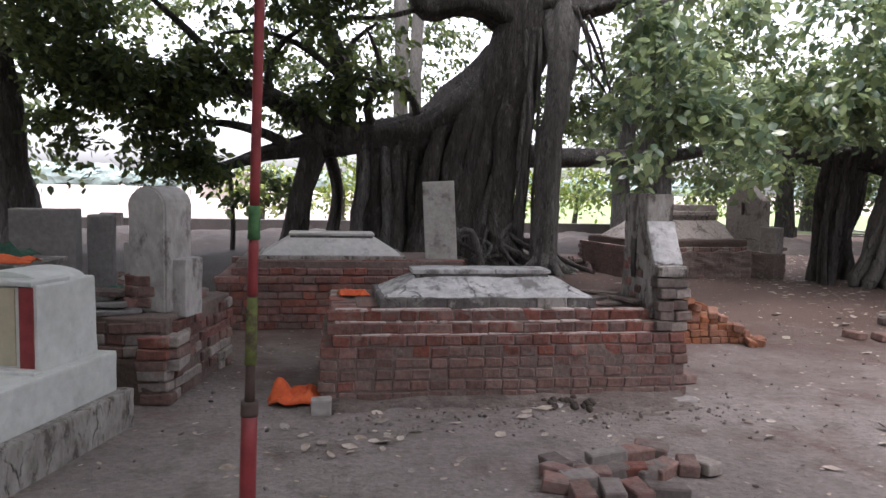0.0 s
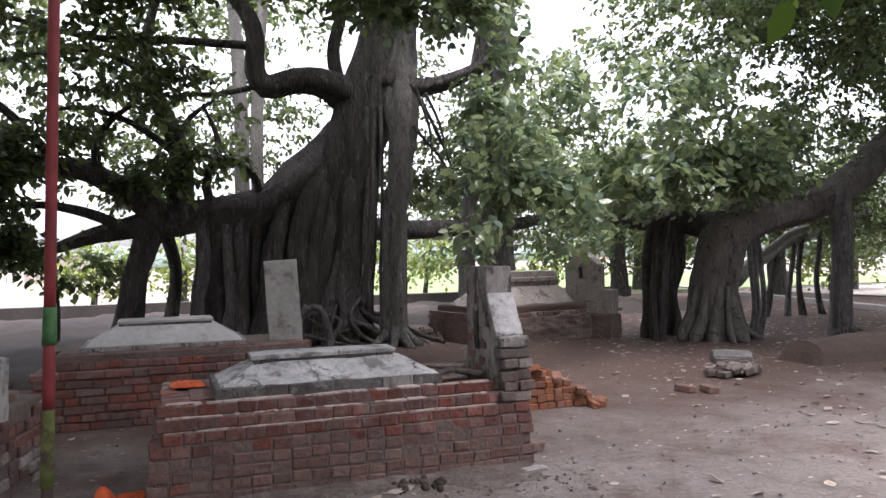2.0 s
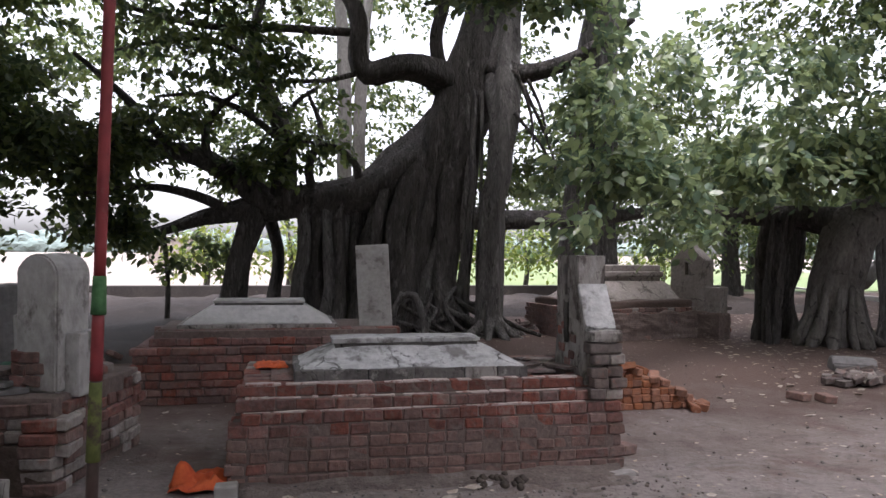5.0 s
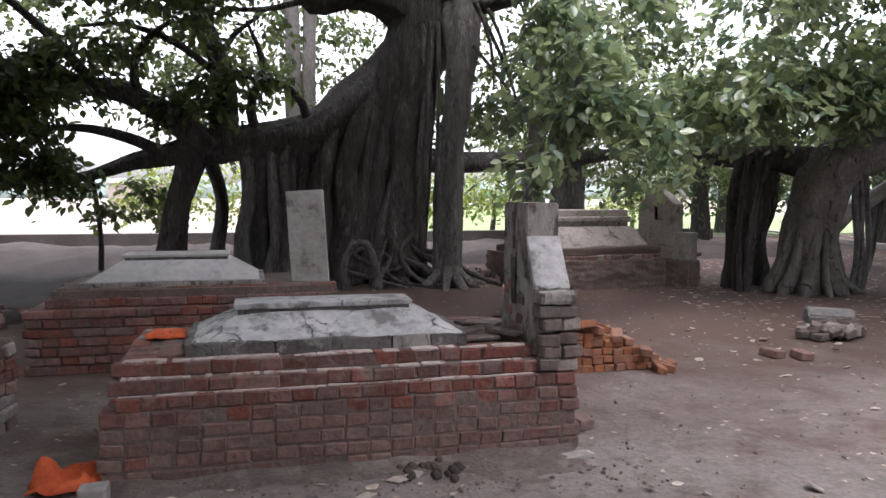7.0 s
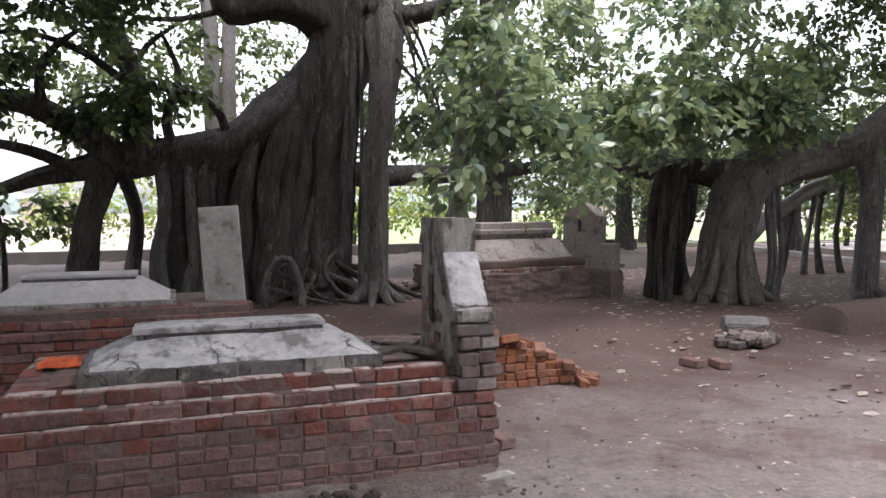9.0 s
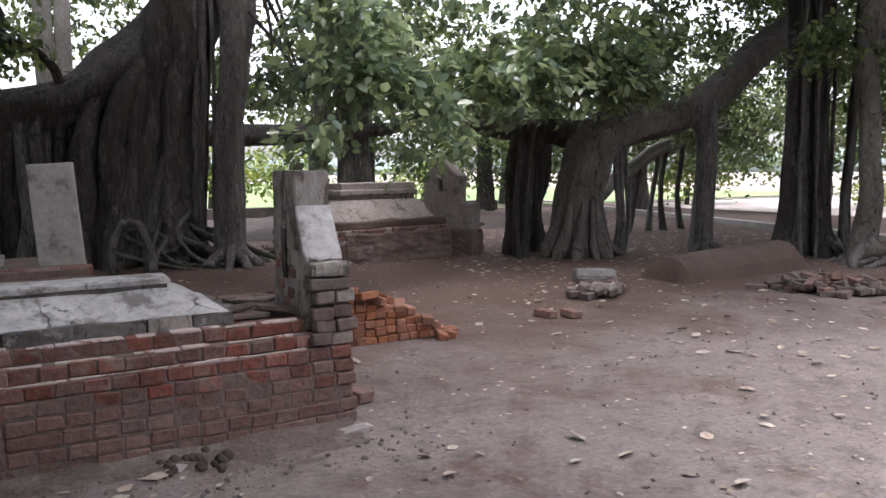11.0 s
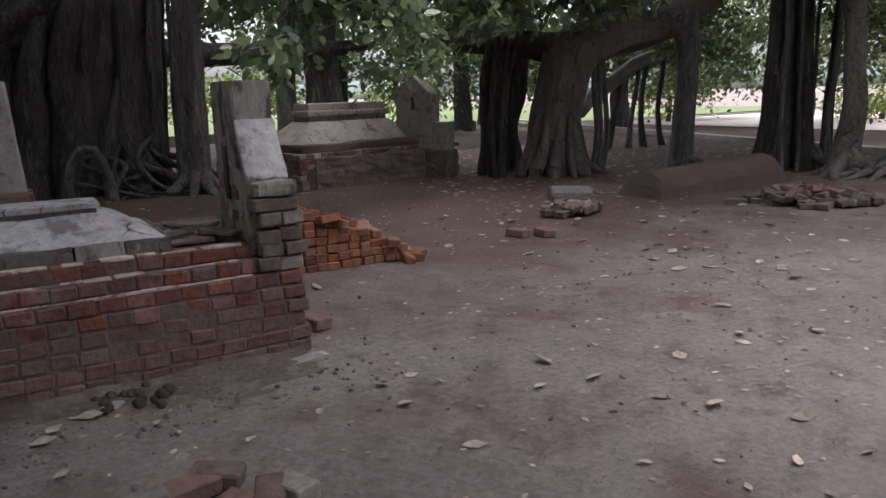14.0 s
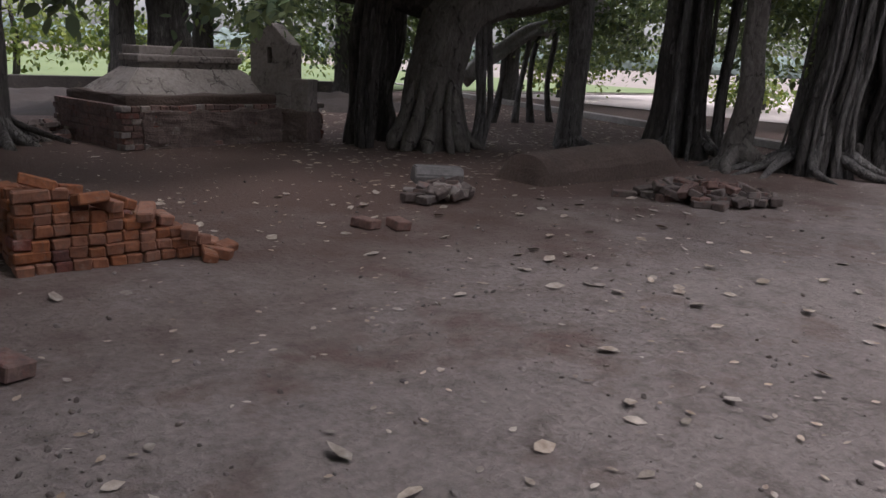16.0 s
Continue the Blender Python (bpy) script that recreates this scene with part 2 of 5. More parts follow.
STEMBARK = node_mat("smooth_pale_bark", (0.17, 0.16, 0.15), (0.32, 0.30, 0.285), 0.9, 12, 1.5, 0.4, streak=(2.0, 2.0, 1.0))
# copies of one banyan leaf: front ones carry light and sky sheen in their colour
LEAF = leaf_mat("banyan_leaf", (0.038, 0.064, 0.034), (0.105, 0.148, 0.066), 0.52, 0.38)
LEAFLIT = leaf_mat("banyan_leaf_front", (0.09, 0.136, 0.096), (0.195, 0.27, 0.185), 0.42, 0.26)
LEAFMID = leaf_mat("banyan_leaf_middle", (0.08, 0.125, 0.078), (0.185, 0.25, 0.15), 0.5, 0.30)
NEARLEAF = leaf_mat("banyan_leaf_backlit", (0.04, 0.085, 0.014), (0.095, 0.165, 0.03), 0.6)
BUSH = leaf_mat("bush_leaf", (0.06, 0.11, 0.025), (0.16, 0.21, 0.05))
DRY = node_mat("dry_leaf", (0.24, 0.185, 0.14), (0.50, 0.43, 0.36), 0.8, 30, 6, 0.3, per_object=0.3)
LITTER = node_mat("leaf_litter", (0.20, 0.14, 0.10), (0.50, 0.42, 0.34), 0.85, 30, 0.9, 0.3, per_island=0.4)
PEBBLE = node_mat("pebble", (0.10, 0.085, 0.08), (0.24, 0.20, 0.18), 0.95, 30, 2, 0.4, per_island=0.4)
DUNG = node_mat("dry_dung", (0.035, 0.027, 0.022), (0.08, 0.062, 0.05), 0.95, 40, 6, 0.7)
DULLSTONE = node_mat("dull_grey_stone", (0.115, 0.11, 0.106), (0.20, 0.19, 0.183), 0.9, 20, 3, 0.6)
STONE = node_mat("grey_stone", (0.24, 0.22, 0.205), (0.38, 0.355, 0.335), 0.9, 20, 3, 0.5)
# foliage paled and blued in its colour, standing in for distance haze
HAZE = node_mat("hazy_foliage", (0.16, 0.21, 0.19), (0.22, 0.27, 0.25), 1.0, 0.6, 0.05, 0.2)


# ---- mesh helpers ----
def mesh_from(name, bm, material):
    me = bpy.data.meshes.new(name)
    bmesh.ops.recalc_face_normals(bm, faces=bm.faces)
    bm.to_mesh(me)
    bm.free()
    me.materials.append(material)
    return me


def part(name, bm, material, parent=None, label="", smooth=False):
    me = mesh_from(name, bm, material)
    if smooth:
        for p in me.polygons:
            p.use_smooth = True
    ob = new(name, me)
    if parent is not None:
        ob.parent = parent
    return tagged(ob, label)


def thing(name, label, category, at=(0, 0, 0), group="", kind=""):
    e = new(name)
    e.location = at
    e.empty_display_size = 0.1
    return tagged(e, label, category, group, kind)


def box(x0, x1, y0, y1, z0, z1, bevel=0.012, cuts=0, amp=0.0, taper=0.0):
    """A block between two corners, bevelled; cuts and amp roughen it."""
    bm = bmesh.new()
    bmesh.ops.create_cube(bm, size=1)
    for v in bm.verts:
        k = 1 - taper * (v.co.z + 0.5)
        v.co = Vector(((x0 + x1) / 2 + v.co.x * (x1 - x0) * k, (y0 + y1) / 2 + v.co.y * (y1 - y0) * k, (z0 + z1) / 2 + v.co.z * (z1 - z0)))
    if bevel:
        bmesh.ops.bevel(bm, geom=bm.edges[:], offset=bevel, segments=2, affect='EDGES', profile=0.6)
    return roughen(bm, cuts, amp)


def roughen(bm, cuts, amp, scale=5.0):
    if cuts:
        bmesh.ops.subdivide_edges(bm, edges=[e for e in bm.edges if e.calc_length() > 0.09], cuts=cuts, use_grid_fill=True)
    if amp:
        bm.normal_update()
        for v in bm.verts:
            p = v.co * scale
            d = noise.noise(p) + 0.5 * noise.noise(p * 2.7)
            v.co += v.normal * d * amp
    return bm


def prism(profile, axis, a, b, cuts=0, amp=0.0, bevel=0.01):
    """A profile of (u, z) points carried along x (u = y) or along y (u = x), from a to b."""
    bm = bmesh.new()
    put = (lambda s, u, z: (s, u, z)) if axis == 'x' else (lambda s, u, z: (u, s, z))
    lo = [bm.verts.new(put(a, u, z)) for u, z in profile]
    hi = [bm.verts.new(put(b, u, z)) for u, z in profile]
    bm.faces.new(lo), bm.faces.new(hi[::-1])
    for i in range(len(lo)):
        j = (i + 1) % len(lo)
        bm.faces.new((lo[j], lo[i], hi[i], hi[j]))
    bmesh.ops.recalc_face_normals(bm, faces=bm.faces)
    if bevel:
        bmesh.ops.bevel(bm, geom=bm.edges[:], offset=bevel, segments=2, affect='EDGES')
    if cuts:
        bmesh.ops.triangulate(bm, faces=[f for f in bm.faces if len(f.verts) > 4])
    return roughen(bm, cuts, amp)


def frustum(x0, x1, y0, y1, z0, z1, inx, iny, cuts=4, amp=0.006):
    """A block whose top is drawn in on all sides."""
    bm = bmesh.new()
    lo = [bm.verts.new((x, y, z0)) for x, y in ((x0, y0), (x1, y0), (x1, y1), (x0, y1))]
    hi = [bm.verts.new((x, y, z1)) for x, y in ((x0 + inx, y0 + iny), (x1 - inx, y0 + iny), (x1 - inx, y1 - iny), (x0 + inx, y1 - iny))]
    bm.faces.new(lo[::-1]), bm.faces.new(hi)
    for i in range(4):
        j = (i + 1) % 4
        bm.faces.new((lo[i], lo[j], hi[j], hi[i]))
    bmesh.ops.bevel(bm, geom=bm.edges[:], offset=0.012, segments=2, affect='EDGES')
    return roughen(bm, cuts, amp, 7.0)


def niche_block(x0, x1, y0, y1, z0, z1, ny0, ny1, nz0, nz1, deep):
    """A block with a recess in its -x face."""
    bm = bmesh.new()
    V = lambda *c: bm.verts.new(c)
    o = [V(x0, y0, z0), V(x0, y1, z0), V(x0, y1, z1), V(x0, y0, z1)]
    i = [V(x0, ny0, nz0), V(x0, ny1, nz0), V(x0, ny1, nz1), V(x0, ny0, nz1)]
    d = [V(x0 + deep, ny0, nz0), V(x0 + deep, ny1, nz0), V(x0 + deep, ny1, nz1), V(x0 + deep, ny0, nz1)]
    r = [V(x1, y0, z0), V(x1, y1, z0), V(x1, y1, z1), V(x1, y0, z1)]
    for k in range(4):
        j = (k + 1) % 4
        bm.faces.new((o[k], o[j], i[j], i[k])), bm.faces.new((i[k], i[j], d[j], d[k])), bm.faces.new((o[j], o[k], r[k], r[j]))
    bm.faces.new(d), bm.faces.new(r[::-1])
    return bm


def spline(points, radii, step=0.12):
    """Points and radii run smoothly through the given ones."""
    P = [Vector(p) for p in points]
    out, rad = [], []
    for k in range(len(P) - 1):
        p0, p1, p2, p3 = P[max(k - 1, 0)], P[k], P[k + 1], P[min(k + 2, len(P) - 1)]
        n = max(2, int((p2 - p1).length / step))
        for s in range(n):
            t = s / n
            out.append(0.5 * ((2 * p1) + (p2 - p0) * t + (2 * p0 - 5 * p1 + 4 * p2 - p3) * t * t + (3 * p1 - p0 - 3 * p2 + p3) * t ** 3))
            rad.append(radii[k] + (radii[k + 1] - radii[k]) * t)
    out.append(P[-1]), rad.append(radii[-1])
    return out, rad


def limb(bm, points, radii, sides=10, flute=0.12, wobble=0.25, step=0.15):
    """A tapered, gnarled, fluted limb added to bm."""
    pts, rad = spline(points, radii, step)
    seed = rnd.uniform(0, 100)
    lobes = rnd.choice((3, 4, 5))
    rings, side = [], Vector((1, 0.2, 0.1)).normalized()
    for k, (p, r) in enumerate(zip(pts, rad)):
        way = (pts[min(k + 1, len(pts) - 1)] - pts[max(k - 1, 0)]).normalized()
        side = (side - way * side.dot(way)).normalized()
        up = way.cross(side)
        sway = noise.noise_vector(p * 1.3 + Vector((seed, 0, 0))) * r * wobble
        ring = []
        for a in range(sides):
            ang = 2 * math.pi * a / sides
            f = 1 + flute * math.cos(lobes * ang + seed + 0.5 * p.z) + flute * 1.3 * noise.noise(Vector((math.cos(ang) * 1.6, math.sin(ang) * 1.6, p.z * 0.6 + p.x * 0.4 + seed)))
            if sides > 20:
                f += 0.09 * abs(noise.noise(Vector((math.cos(ang) * 4.5, math.sin(ang) * 4.5, p.z * 0.45 + p.x * 0.3 + seed)))) * 2 - 0.05
                f += 0.05 * noise.noise(p * 3.1 + Vector((math.cos(ang), math.sin(ang), seed)) * 2)
            ring.append(bm.verts.new(p + sway + (side * math.cos(ang) + up * math.sin(ang)) * r * f))
        rings.append(ring)
    for r0, r1 in zip(rings, rings[1:]):
        for a in range(sides):
            b = (a + 1) % sides
            bm.faces.new((r0[a], r0[b], r1[b], r1[a]))
    bm.faces.new(rings[0][::-1]), bm.faces.new(rings[-1])
    return bm


def limb_part(name, parent, points, radii, material, sides=10, flute=0.12, wobble=0.25, label=""):
    return part(name, limb(bmesh.new(), points, radii, sides, flute, wobble), material, parent, label, smooth=True)


LEAF_SHAPE = np.array([(0, 0, 0), (-0.24, 0.22, 0.03), (-0.27, 0.58, 0.03), (0, 1, -0.06), (0.27, 0.58, 0.03), (0.24, 0.22, 0.03), (0, 0.3, -0.03), (0, 0.65, -0.035)])
LEAF_FACES = np.array([(0, 6, 1), (1, 6, 2), (2, 6, 7), (2, 7, 3), (0, 5, 6), (5, 4, 6), (6, 4, 7), (4, 3, 7)])


def leaf_mesh(name, centres, size, material, seed, droop=0.5, yaws=None):
    """One mesh of leaves at the centres, each turned its own way, or about the way of its twig."""
    g = np.random.default_rng(seed)
    n = len(centres)
    yaw = g.uniform(0, 2 * np.pi, n) if yaws is None else yaws + g.normal(0, 0.75, n)
    pitch = g.normal(-droop, 0.5, n)
    roll = g.normal(0, 0.6, n)
    s = size * g.uniform(0.65, 1.25, n)
    cy, sy, cp, sp, cr, sr = np.cos(yaw), np.sin(yaw), np.cos(pitch), np.sin(pitch), np.cos(roll), np.sin(roll)
    fwd = np.stack((cy * cp, sy * cp, sp), 1)
    right0 = np.stack((sy, -cy, np.zeros(n)), 1)
    up0 = np.cross(right0, fwd)
    right = right0 * cr[:, None] + up0 * sr[:, None]
    up = np.cross(right, fwd)
    v = (LEAF_SHAPE[None, :, 0, None] * right[:, None] + LEAF_SHAPE[None, :, 1, None] * fwd[:, None] + LEAF_SHAPE[None, :, 2, None] * up[:, None])
    v = (v * s[:, None, None] + centres[:, None]).reshape(-1, 3)
    f = (LEAF_FACES[None] + (np.arange(n) * 8)[:, None, None]).reshape(-1, 3)
    me = bpy.data.meshes.new(name)
    me.vertices.add(len(v)); me.vertices.foreach_set("co", v.ravel())
    me.loops.add(f.size); me.loops.foreach_set("vertex_index", f.ravel().astype(np.int32))
    me.polygons.add(len(f)); me.polygons.foreach_set("loop_start", np.arange(0, f.size, 3, dtype=np.int32))
    me.update(calc_edges=True)
    me.materials.append(material)
    return me


def sprays(puffs, seed, leaves=19, spread=0.17, gaps=-0.07):
    """Leaf centres and twig directions: drooping twigs of leaves scattered in uneven puffs (centre, radii, number of twigs)."""
    g = np.random.default_rng(seed)
    out, ways = [], []
    for c, r, n in puffs:
        d = g.normal(size=(n, 3))
        d /= np.linalg.norm(d, axis=1)[:, None]
        q = np.array(c) + d * np.array(r) * (g.uniform(0.05, 1, n) ** 0.45)[:, None]
        keep = [0.8 * noise.noise(Vector(p) * 0.8) + 0.7 * noise.noise(Vector(p) * 2.0) > gaps for p in q]
        q, d = q[np.array(keep)], d[np.array(keep)]
        m = len(q)
        yaw = np.arctan2(d[:, 1], d[:, 0]) + g.normal(0, 0.7, m)
        run = np.linspace(-1, 1, leaves)[None, :] * spread * 1.7 * g.uniform(0.7, 1.3, m)[:, None]
        along = np.stack((np.cos(yaw)[:, None] * run, np.sin(yaw)[:, None] * run, -0.35 * run - 0.5 * run * run / spread * 0.6), 2)
        off = g.normal(0, spread * 0.42, (m, leaves, 3)) * np.array((1, 1, 0.6))
        out.append((q[:, None] + along + off).reshape(-1, 3))
        ways.append(np.repeat(yaw, leaves))
    return np.concatenate(out), np.concatenate(ways)


def crown(parent, puffs, size, material, seed, leaves=19, spread=0.17, name="crown", label="", gaps=-0.07):
    centres, ways = sprays(puffs, seed, leaves, spread, gaps)
    ob = new(name, leaf_mesh(name, centres, size, material, seed, yaws=ways))
    ob.parent = parent
    return tagged(ob, label, kind="stuff")


# bricks: a few shapes, shared by all pieces
def brick_mesh(name, lx, ly, lz, material, seed):
    r = random.Random(seed)
    bm = bmesh.new()
    bmesh.ops.create_cube(bm, size=1)
    for v in bm.verts:
        v.co = Vector((v.co.x * lx + r.uniform(-1, 1) * 0.006, v.co.y * ly + r.uniform(-1, 1) * 0.006, v.co.z * lz + r.uniform(-1, 1) * 0.0045))
    bmesh.ops.bevel(bm, geom=bm.edges[:], offset=r.uniform(0.006, 0.011), segments=1, affect='EDGES')
    return mesh_from(name, bm, material)


SHAPES = {}


def shapes(material, kind):
    key = (material.name, kind)
    if key not in SHAPES:
        lx = {"header": 0.121, "stretcher": 0.241}[kind]
        SHAPES[key] = [brick_mesh("brick", lx, 0.112 if kind == "stretcher" else 0.21, 0.072, material, 10 * k + len(material.name)) for k in range(6)]
    return SHAPES[key]


def lay(parent, kind, material, m, name="brick"):
    ob = new(name, rnd.choice(shapes(material, kind)))
    ob.matrix_basis = m
    ob.parent = parent
    return ob


def course(parent, a, b, z, material, other=None, chance=0.25, headers=0.75, gap=0.010, wild=1.0, skip=0.0):
    """One course of bricks from a to b (x, y), whose outer face lies on that line, the wall to the left of the way from b to a."""
    a, b = Vector(a), Vector(b)
    run, way = (b - a).length, (b - a).normalized()
    inward = Vector((-way.y, way.x))
    s = rnd.uniform(-0.03, 0.02)
    ang = math.degrees(math.atan2(way.y, way.x))
    while s < run - 0.05:
        kind = "header" if rnd.random() < headers or run - s < 0.22 else "stretcher"
        w, d = (0.116, 0.21) if kind == "header" else (0.236, 0.112)
        c = a + way * (s + w / 2) + inward * (d / 2 + rnd.uniform(-0.003, 0.007) * wild)
        if rnd.random() >= skip:
            lay(parent, kind, other if other and rnd.random() < chance else material,
                pose(c.x, c.y, z + 0.035 + rnd.uniform(-0.003, 0.003) * wild, rnd.uniform(-1, 1) * wild, rnd.uniform(-1, 1) * wild, ang + rnd.uniform(-1.6, 1.6) * wild))
        s += w + gap + rnd.uniform(-0.003, 0.006)


def joined_courses(parent, a, b, z0, rows, material, name="brickwork"):
    """Courses of a side that is not passed close by, in one mesh."""
    bm = bmesh.new()
    a, b = Vector(a), Vector(b)
    run, way = (b - a).length, (b - a).normalized()
    inward = Vector((-way.y, way.x))
    for k in range(rows):
        s = -0.05 if k % 2 else 0.0
        while s < run - 0.06:
            w = rnd.choice((0.116, 0.116, 0.236))
            w = min(w, run - s)
            c = a + way * (s + w / 2) + inward * (0.055 + rnd.uniform(-0.004, 0.008))
            m = Matrix.Translation((c.x, c.y, z0 + 0.078 * k + 0.036)) @ Matrix.Rotation(math.atan2(way.y, way.x), 4, 'Z') @ Matrix.Diagonal((w, 0.11, 0.068, 1))
            bmesh.ops.create_cube(bm, size=1, matrix=m)
            s += w + 0.011
    return tagged(part(name, bm, material, parent), kind="stuff")


def brick_heap(name, label, centre, rx, ry, height, count, material, other=None, turn=0.0, group="", flat=False):
    """A heap of loose bricks, each lying on the ground or on others."""
    e = thing(name, label, "bricks", (centre[0], centre[1], 0), group)
    e.rotation_euler = (0, 0, radians(turn))
    for k in range(count):
        f = k / count
        q, ang = math.sqrt(rnd.random()) * (1 - 0.55 * f), rnd.uniform(0, 2 * math.pi)
        x, y = rx * q * math.cos(ang), ry * q * math.sin(ang)
        z = 0.032 + max(0.0, height * f * (1 - q * 0.6))
        tilt = 0 if flat or f < 0.3 else 26
        lay(e, rnd.choice(("header", "stretcher")), other if other and rnd.random() < 0.35 else material,
            pose(x, y, z, rnd.uniform(-tilt, tilt), rnd.uniform(-tilt, tilt), rnd.uniform(0, 180)))
    return e


# ---- ground: one sheet to the horizon ----
def ground_height(x, y):
    d = max(0.0, 1 - max(abs(x - 4) / 16, abs(y - 9) / 15))
    return (0.03 * noise.noise(Vector((x * 0.35, y * 0.35, 3))) + 0.012 * noise.noise(Vector((x * 2.1, y * 2.1, 9)))) * min(1.0, 4 * d) - 0.004


def sheet(name, xs, ys, height, material):
    bm = bmesh.new()
    grid = [[bm.verts.new((x, y, height(x, y))) for x in xs] for y in ys]
    for r0, r1 in zip(grid, grid[1:]):
        for k in range(len(xs) - 1):
            bm.faces.new((r0[k], r0[k + 1], r1[k + 1], r1[k]))
    return part(name, bm, material, smooth=True)


edge_x = [-900, -400, -150, -60, -30, -18] + [-12 + 0.25 * k for k in range(121)] + [22, 28, 40, 80, 200, 500, 900]
edge_y = [-900, -400, -150, -60, -25, -12] + [-6 + 0.25 * k for k in range(121)] + [27, 32, 45, 90, 200, 500, 900]
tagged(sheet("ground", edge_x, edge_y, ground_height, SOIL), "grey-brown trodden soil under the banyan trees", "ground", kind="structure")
# open land beyond the low walls
tagged(sheet("ground_sand_field", [-300 + 20 * k for k in range(18)], [24.6 + 20 * k for k in range(15)], lambda x, y: 0.03, SAND), "pale dry sandy field beyond the low wall", "field", kind="structure")
tagged(sheet("ground_sand_road", [22.0 + 15 * k for k in range(14)], [-60 + 12 * k for k in range(8)], lambda x, y: 0.03, ROADSAND), "pale sandy open ground beyond the kerb", "ground", kind="structure")
tagged(sheet("ground_crop_field", [40 + 12 * k for k in range(18)] , [24.6 + 20 * k for k in range(14)], lambda x, y: 0.04, SAND), "pale dry field in the distance", "field", kind="structure")
tagged(sheet("ground_green_field", [4 + 3 * k for k in range(13)], [25.0 + 6 * k for k in range(12)], lambda x, y: 0.08, FIELD), "bright green field beyond the low wall", "field", kind="structure")


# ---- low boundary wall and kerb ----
tagged(part("boundary_wall_back", box(-40, 16.4, 24.0, 24.4, -0.05, 0.36, 0.02, 0), DARKWALL), "low brick boundary wall at the edge of the field, darkened as if backlit", "wall", kind="structure")
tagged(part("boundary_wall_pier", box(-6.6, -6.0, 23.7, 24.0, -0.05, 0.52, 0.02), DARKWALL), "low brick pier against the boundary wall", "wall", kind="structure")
kerb = part("boundary_kerb_east", prism([(-0.17, -0.05), (0.17, -0.05), (0.17, 0.13), (-0.17, 0.13)], 'y', -24, 15, 0, 0, 0.02), STONE)
kerb.matrix_world = pose(17.4, 15.2, 0, 0, 0, -17)
tagged(kerb, "low grey cement kerb along the open ground", "kerb", kind="structure")


# ---- front tomb ----
def front_tomb():
    e = thing("brick_tomb", "stepped red brick tomb with a weathered plaster cenotaph", "tomb", (1.25, 5.6, 0))
    inv = Matrix.Translation((-1.25, -5.6, 0))
    def add(name, bm, material, label=""):
        bm.transform(inv)
        return part(name, bm, material, e, label)
    add("core", box(-0.052, 2.488, 5.0070, 6.185, -0.05, 0.385, 0.008), MORTAR)
    add("core", box(0.012, 2.485, 5.012, 6.185, 0.38, 0.465, 0.01), MORTAR)
    add("core", box(0.012, 2.46, 5.048, 6.17, 0.46, 0.543, 0.01)
         , MORTAR)
    add("core", box(0.012, 2.46, 5.105, 6.17, 0.54, 0.612, 0.01, 3, 0.006), MORTAR)
    L = lambda x, y: (x - 1.25, y - 5.6)
    for k in range(7):
        low = k < 4
        course(e, L(-0.06 if k < 5 else 0.0, 5.0 if k < 6 else 5.035), L(2.31 if k > 5 else 2.52, 5.0 if k < 6 else 5.035), 0.078 * k, DUSTY if low else BRICK, DUSTY if not low else BRICK, 0.07, 0.93, 0.009, 1.0)
        course(e, L(-0.06 if k < 5 else 0.0, 6.2), L(-0.06 if k < 5 else 0.0, 5.12), 0.078 * k, DUSTY if low else BRICK, GREYBRICK, 0.2, 0.6)
    course(e, L(0.0, 5.095), L(2.31, 5.095), 0.078 * 7, BRICK, DUSTY, 0.10, 0.9, 0.009, 1.6)
    course(e, L(0.0, 6.2), L(0.0, 5.28), 0.078 * 7, BRICK, GREYBRICK, 0.15, 0.7)
    for x0, x1, y0, y1, z in ((0.02, 2.28, 5.008, 5.045, 0.4675), (0.03, 2.27, 5.045, 5.108, 0.5455), (0.03, 2.26, 5.10, 5.20, 0.6225)):
        x = x0
        while x < x1 - 0.03:
            l = min(x1 - x, rnd.uniform(0.03, 0.24))
            d = rnd.uniform(0.35, 1.0) * (y1 - y0)
            add("lime_dust", box(x, x + l, y0 + rnd.uniform(0.0, 0.012), y0 + d, z - 0.008, z + rnd.uniform(-0.001, 0.004), 0.003, 3, 0.007), LIMEDUST)
            x += l + max(0.0, rnd.uniform(-0.08, 0.10))
    ob = joined_courses(e, L(2.50, 5.14), L(2.50, 6.2), 0, 8, DUSTY)
    ob = joined_courses(e, L(2.50, 6.2), L(0.0, 6.2), 0, 8, DUSTY)
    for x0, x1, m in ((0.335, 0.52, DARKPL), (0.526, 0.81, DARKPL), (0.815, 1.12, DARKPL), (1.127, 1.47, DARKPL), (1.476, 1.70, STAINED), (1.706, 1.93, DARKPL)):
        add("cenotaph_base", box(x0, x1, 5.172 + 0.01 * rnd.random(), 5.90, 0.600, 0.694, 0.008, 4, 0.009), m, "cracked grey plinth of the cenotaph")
    add("cenotaph", frustum(0.352, 1.912, 5.187, 5.89, 0.688, 0.826, 0.265, 0.215, 8, 0.012), PLASTER, "weathered white plaster cenotaph with sloping sides")
    add("cenotaph_ridge", box(0.59, 1.64, 5.39, 5.69, 0.842, 0.872, 0.007, 6, 0.008), PLASTER, "flat plaster ridge slab, chipped")
    # dark neck that paints the shadow line under the ridge slab
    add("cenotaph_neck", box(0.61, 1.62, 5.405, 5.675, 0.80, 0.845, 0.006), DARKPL)
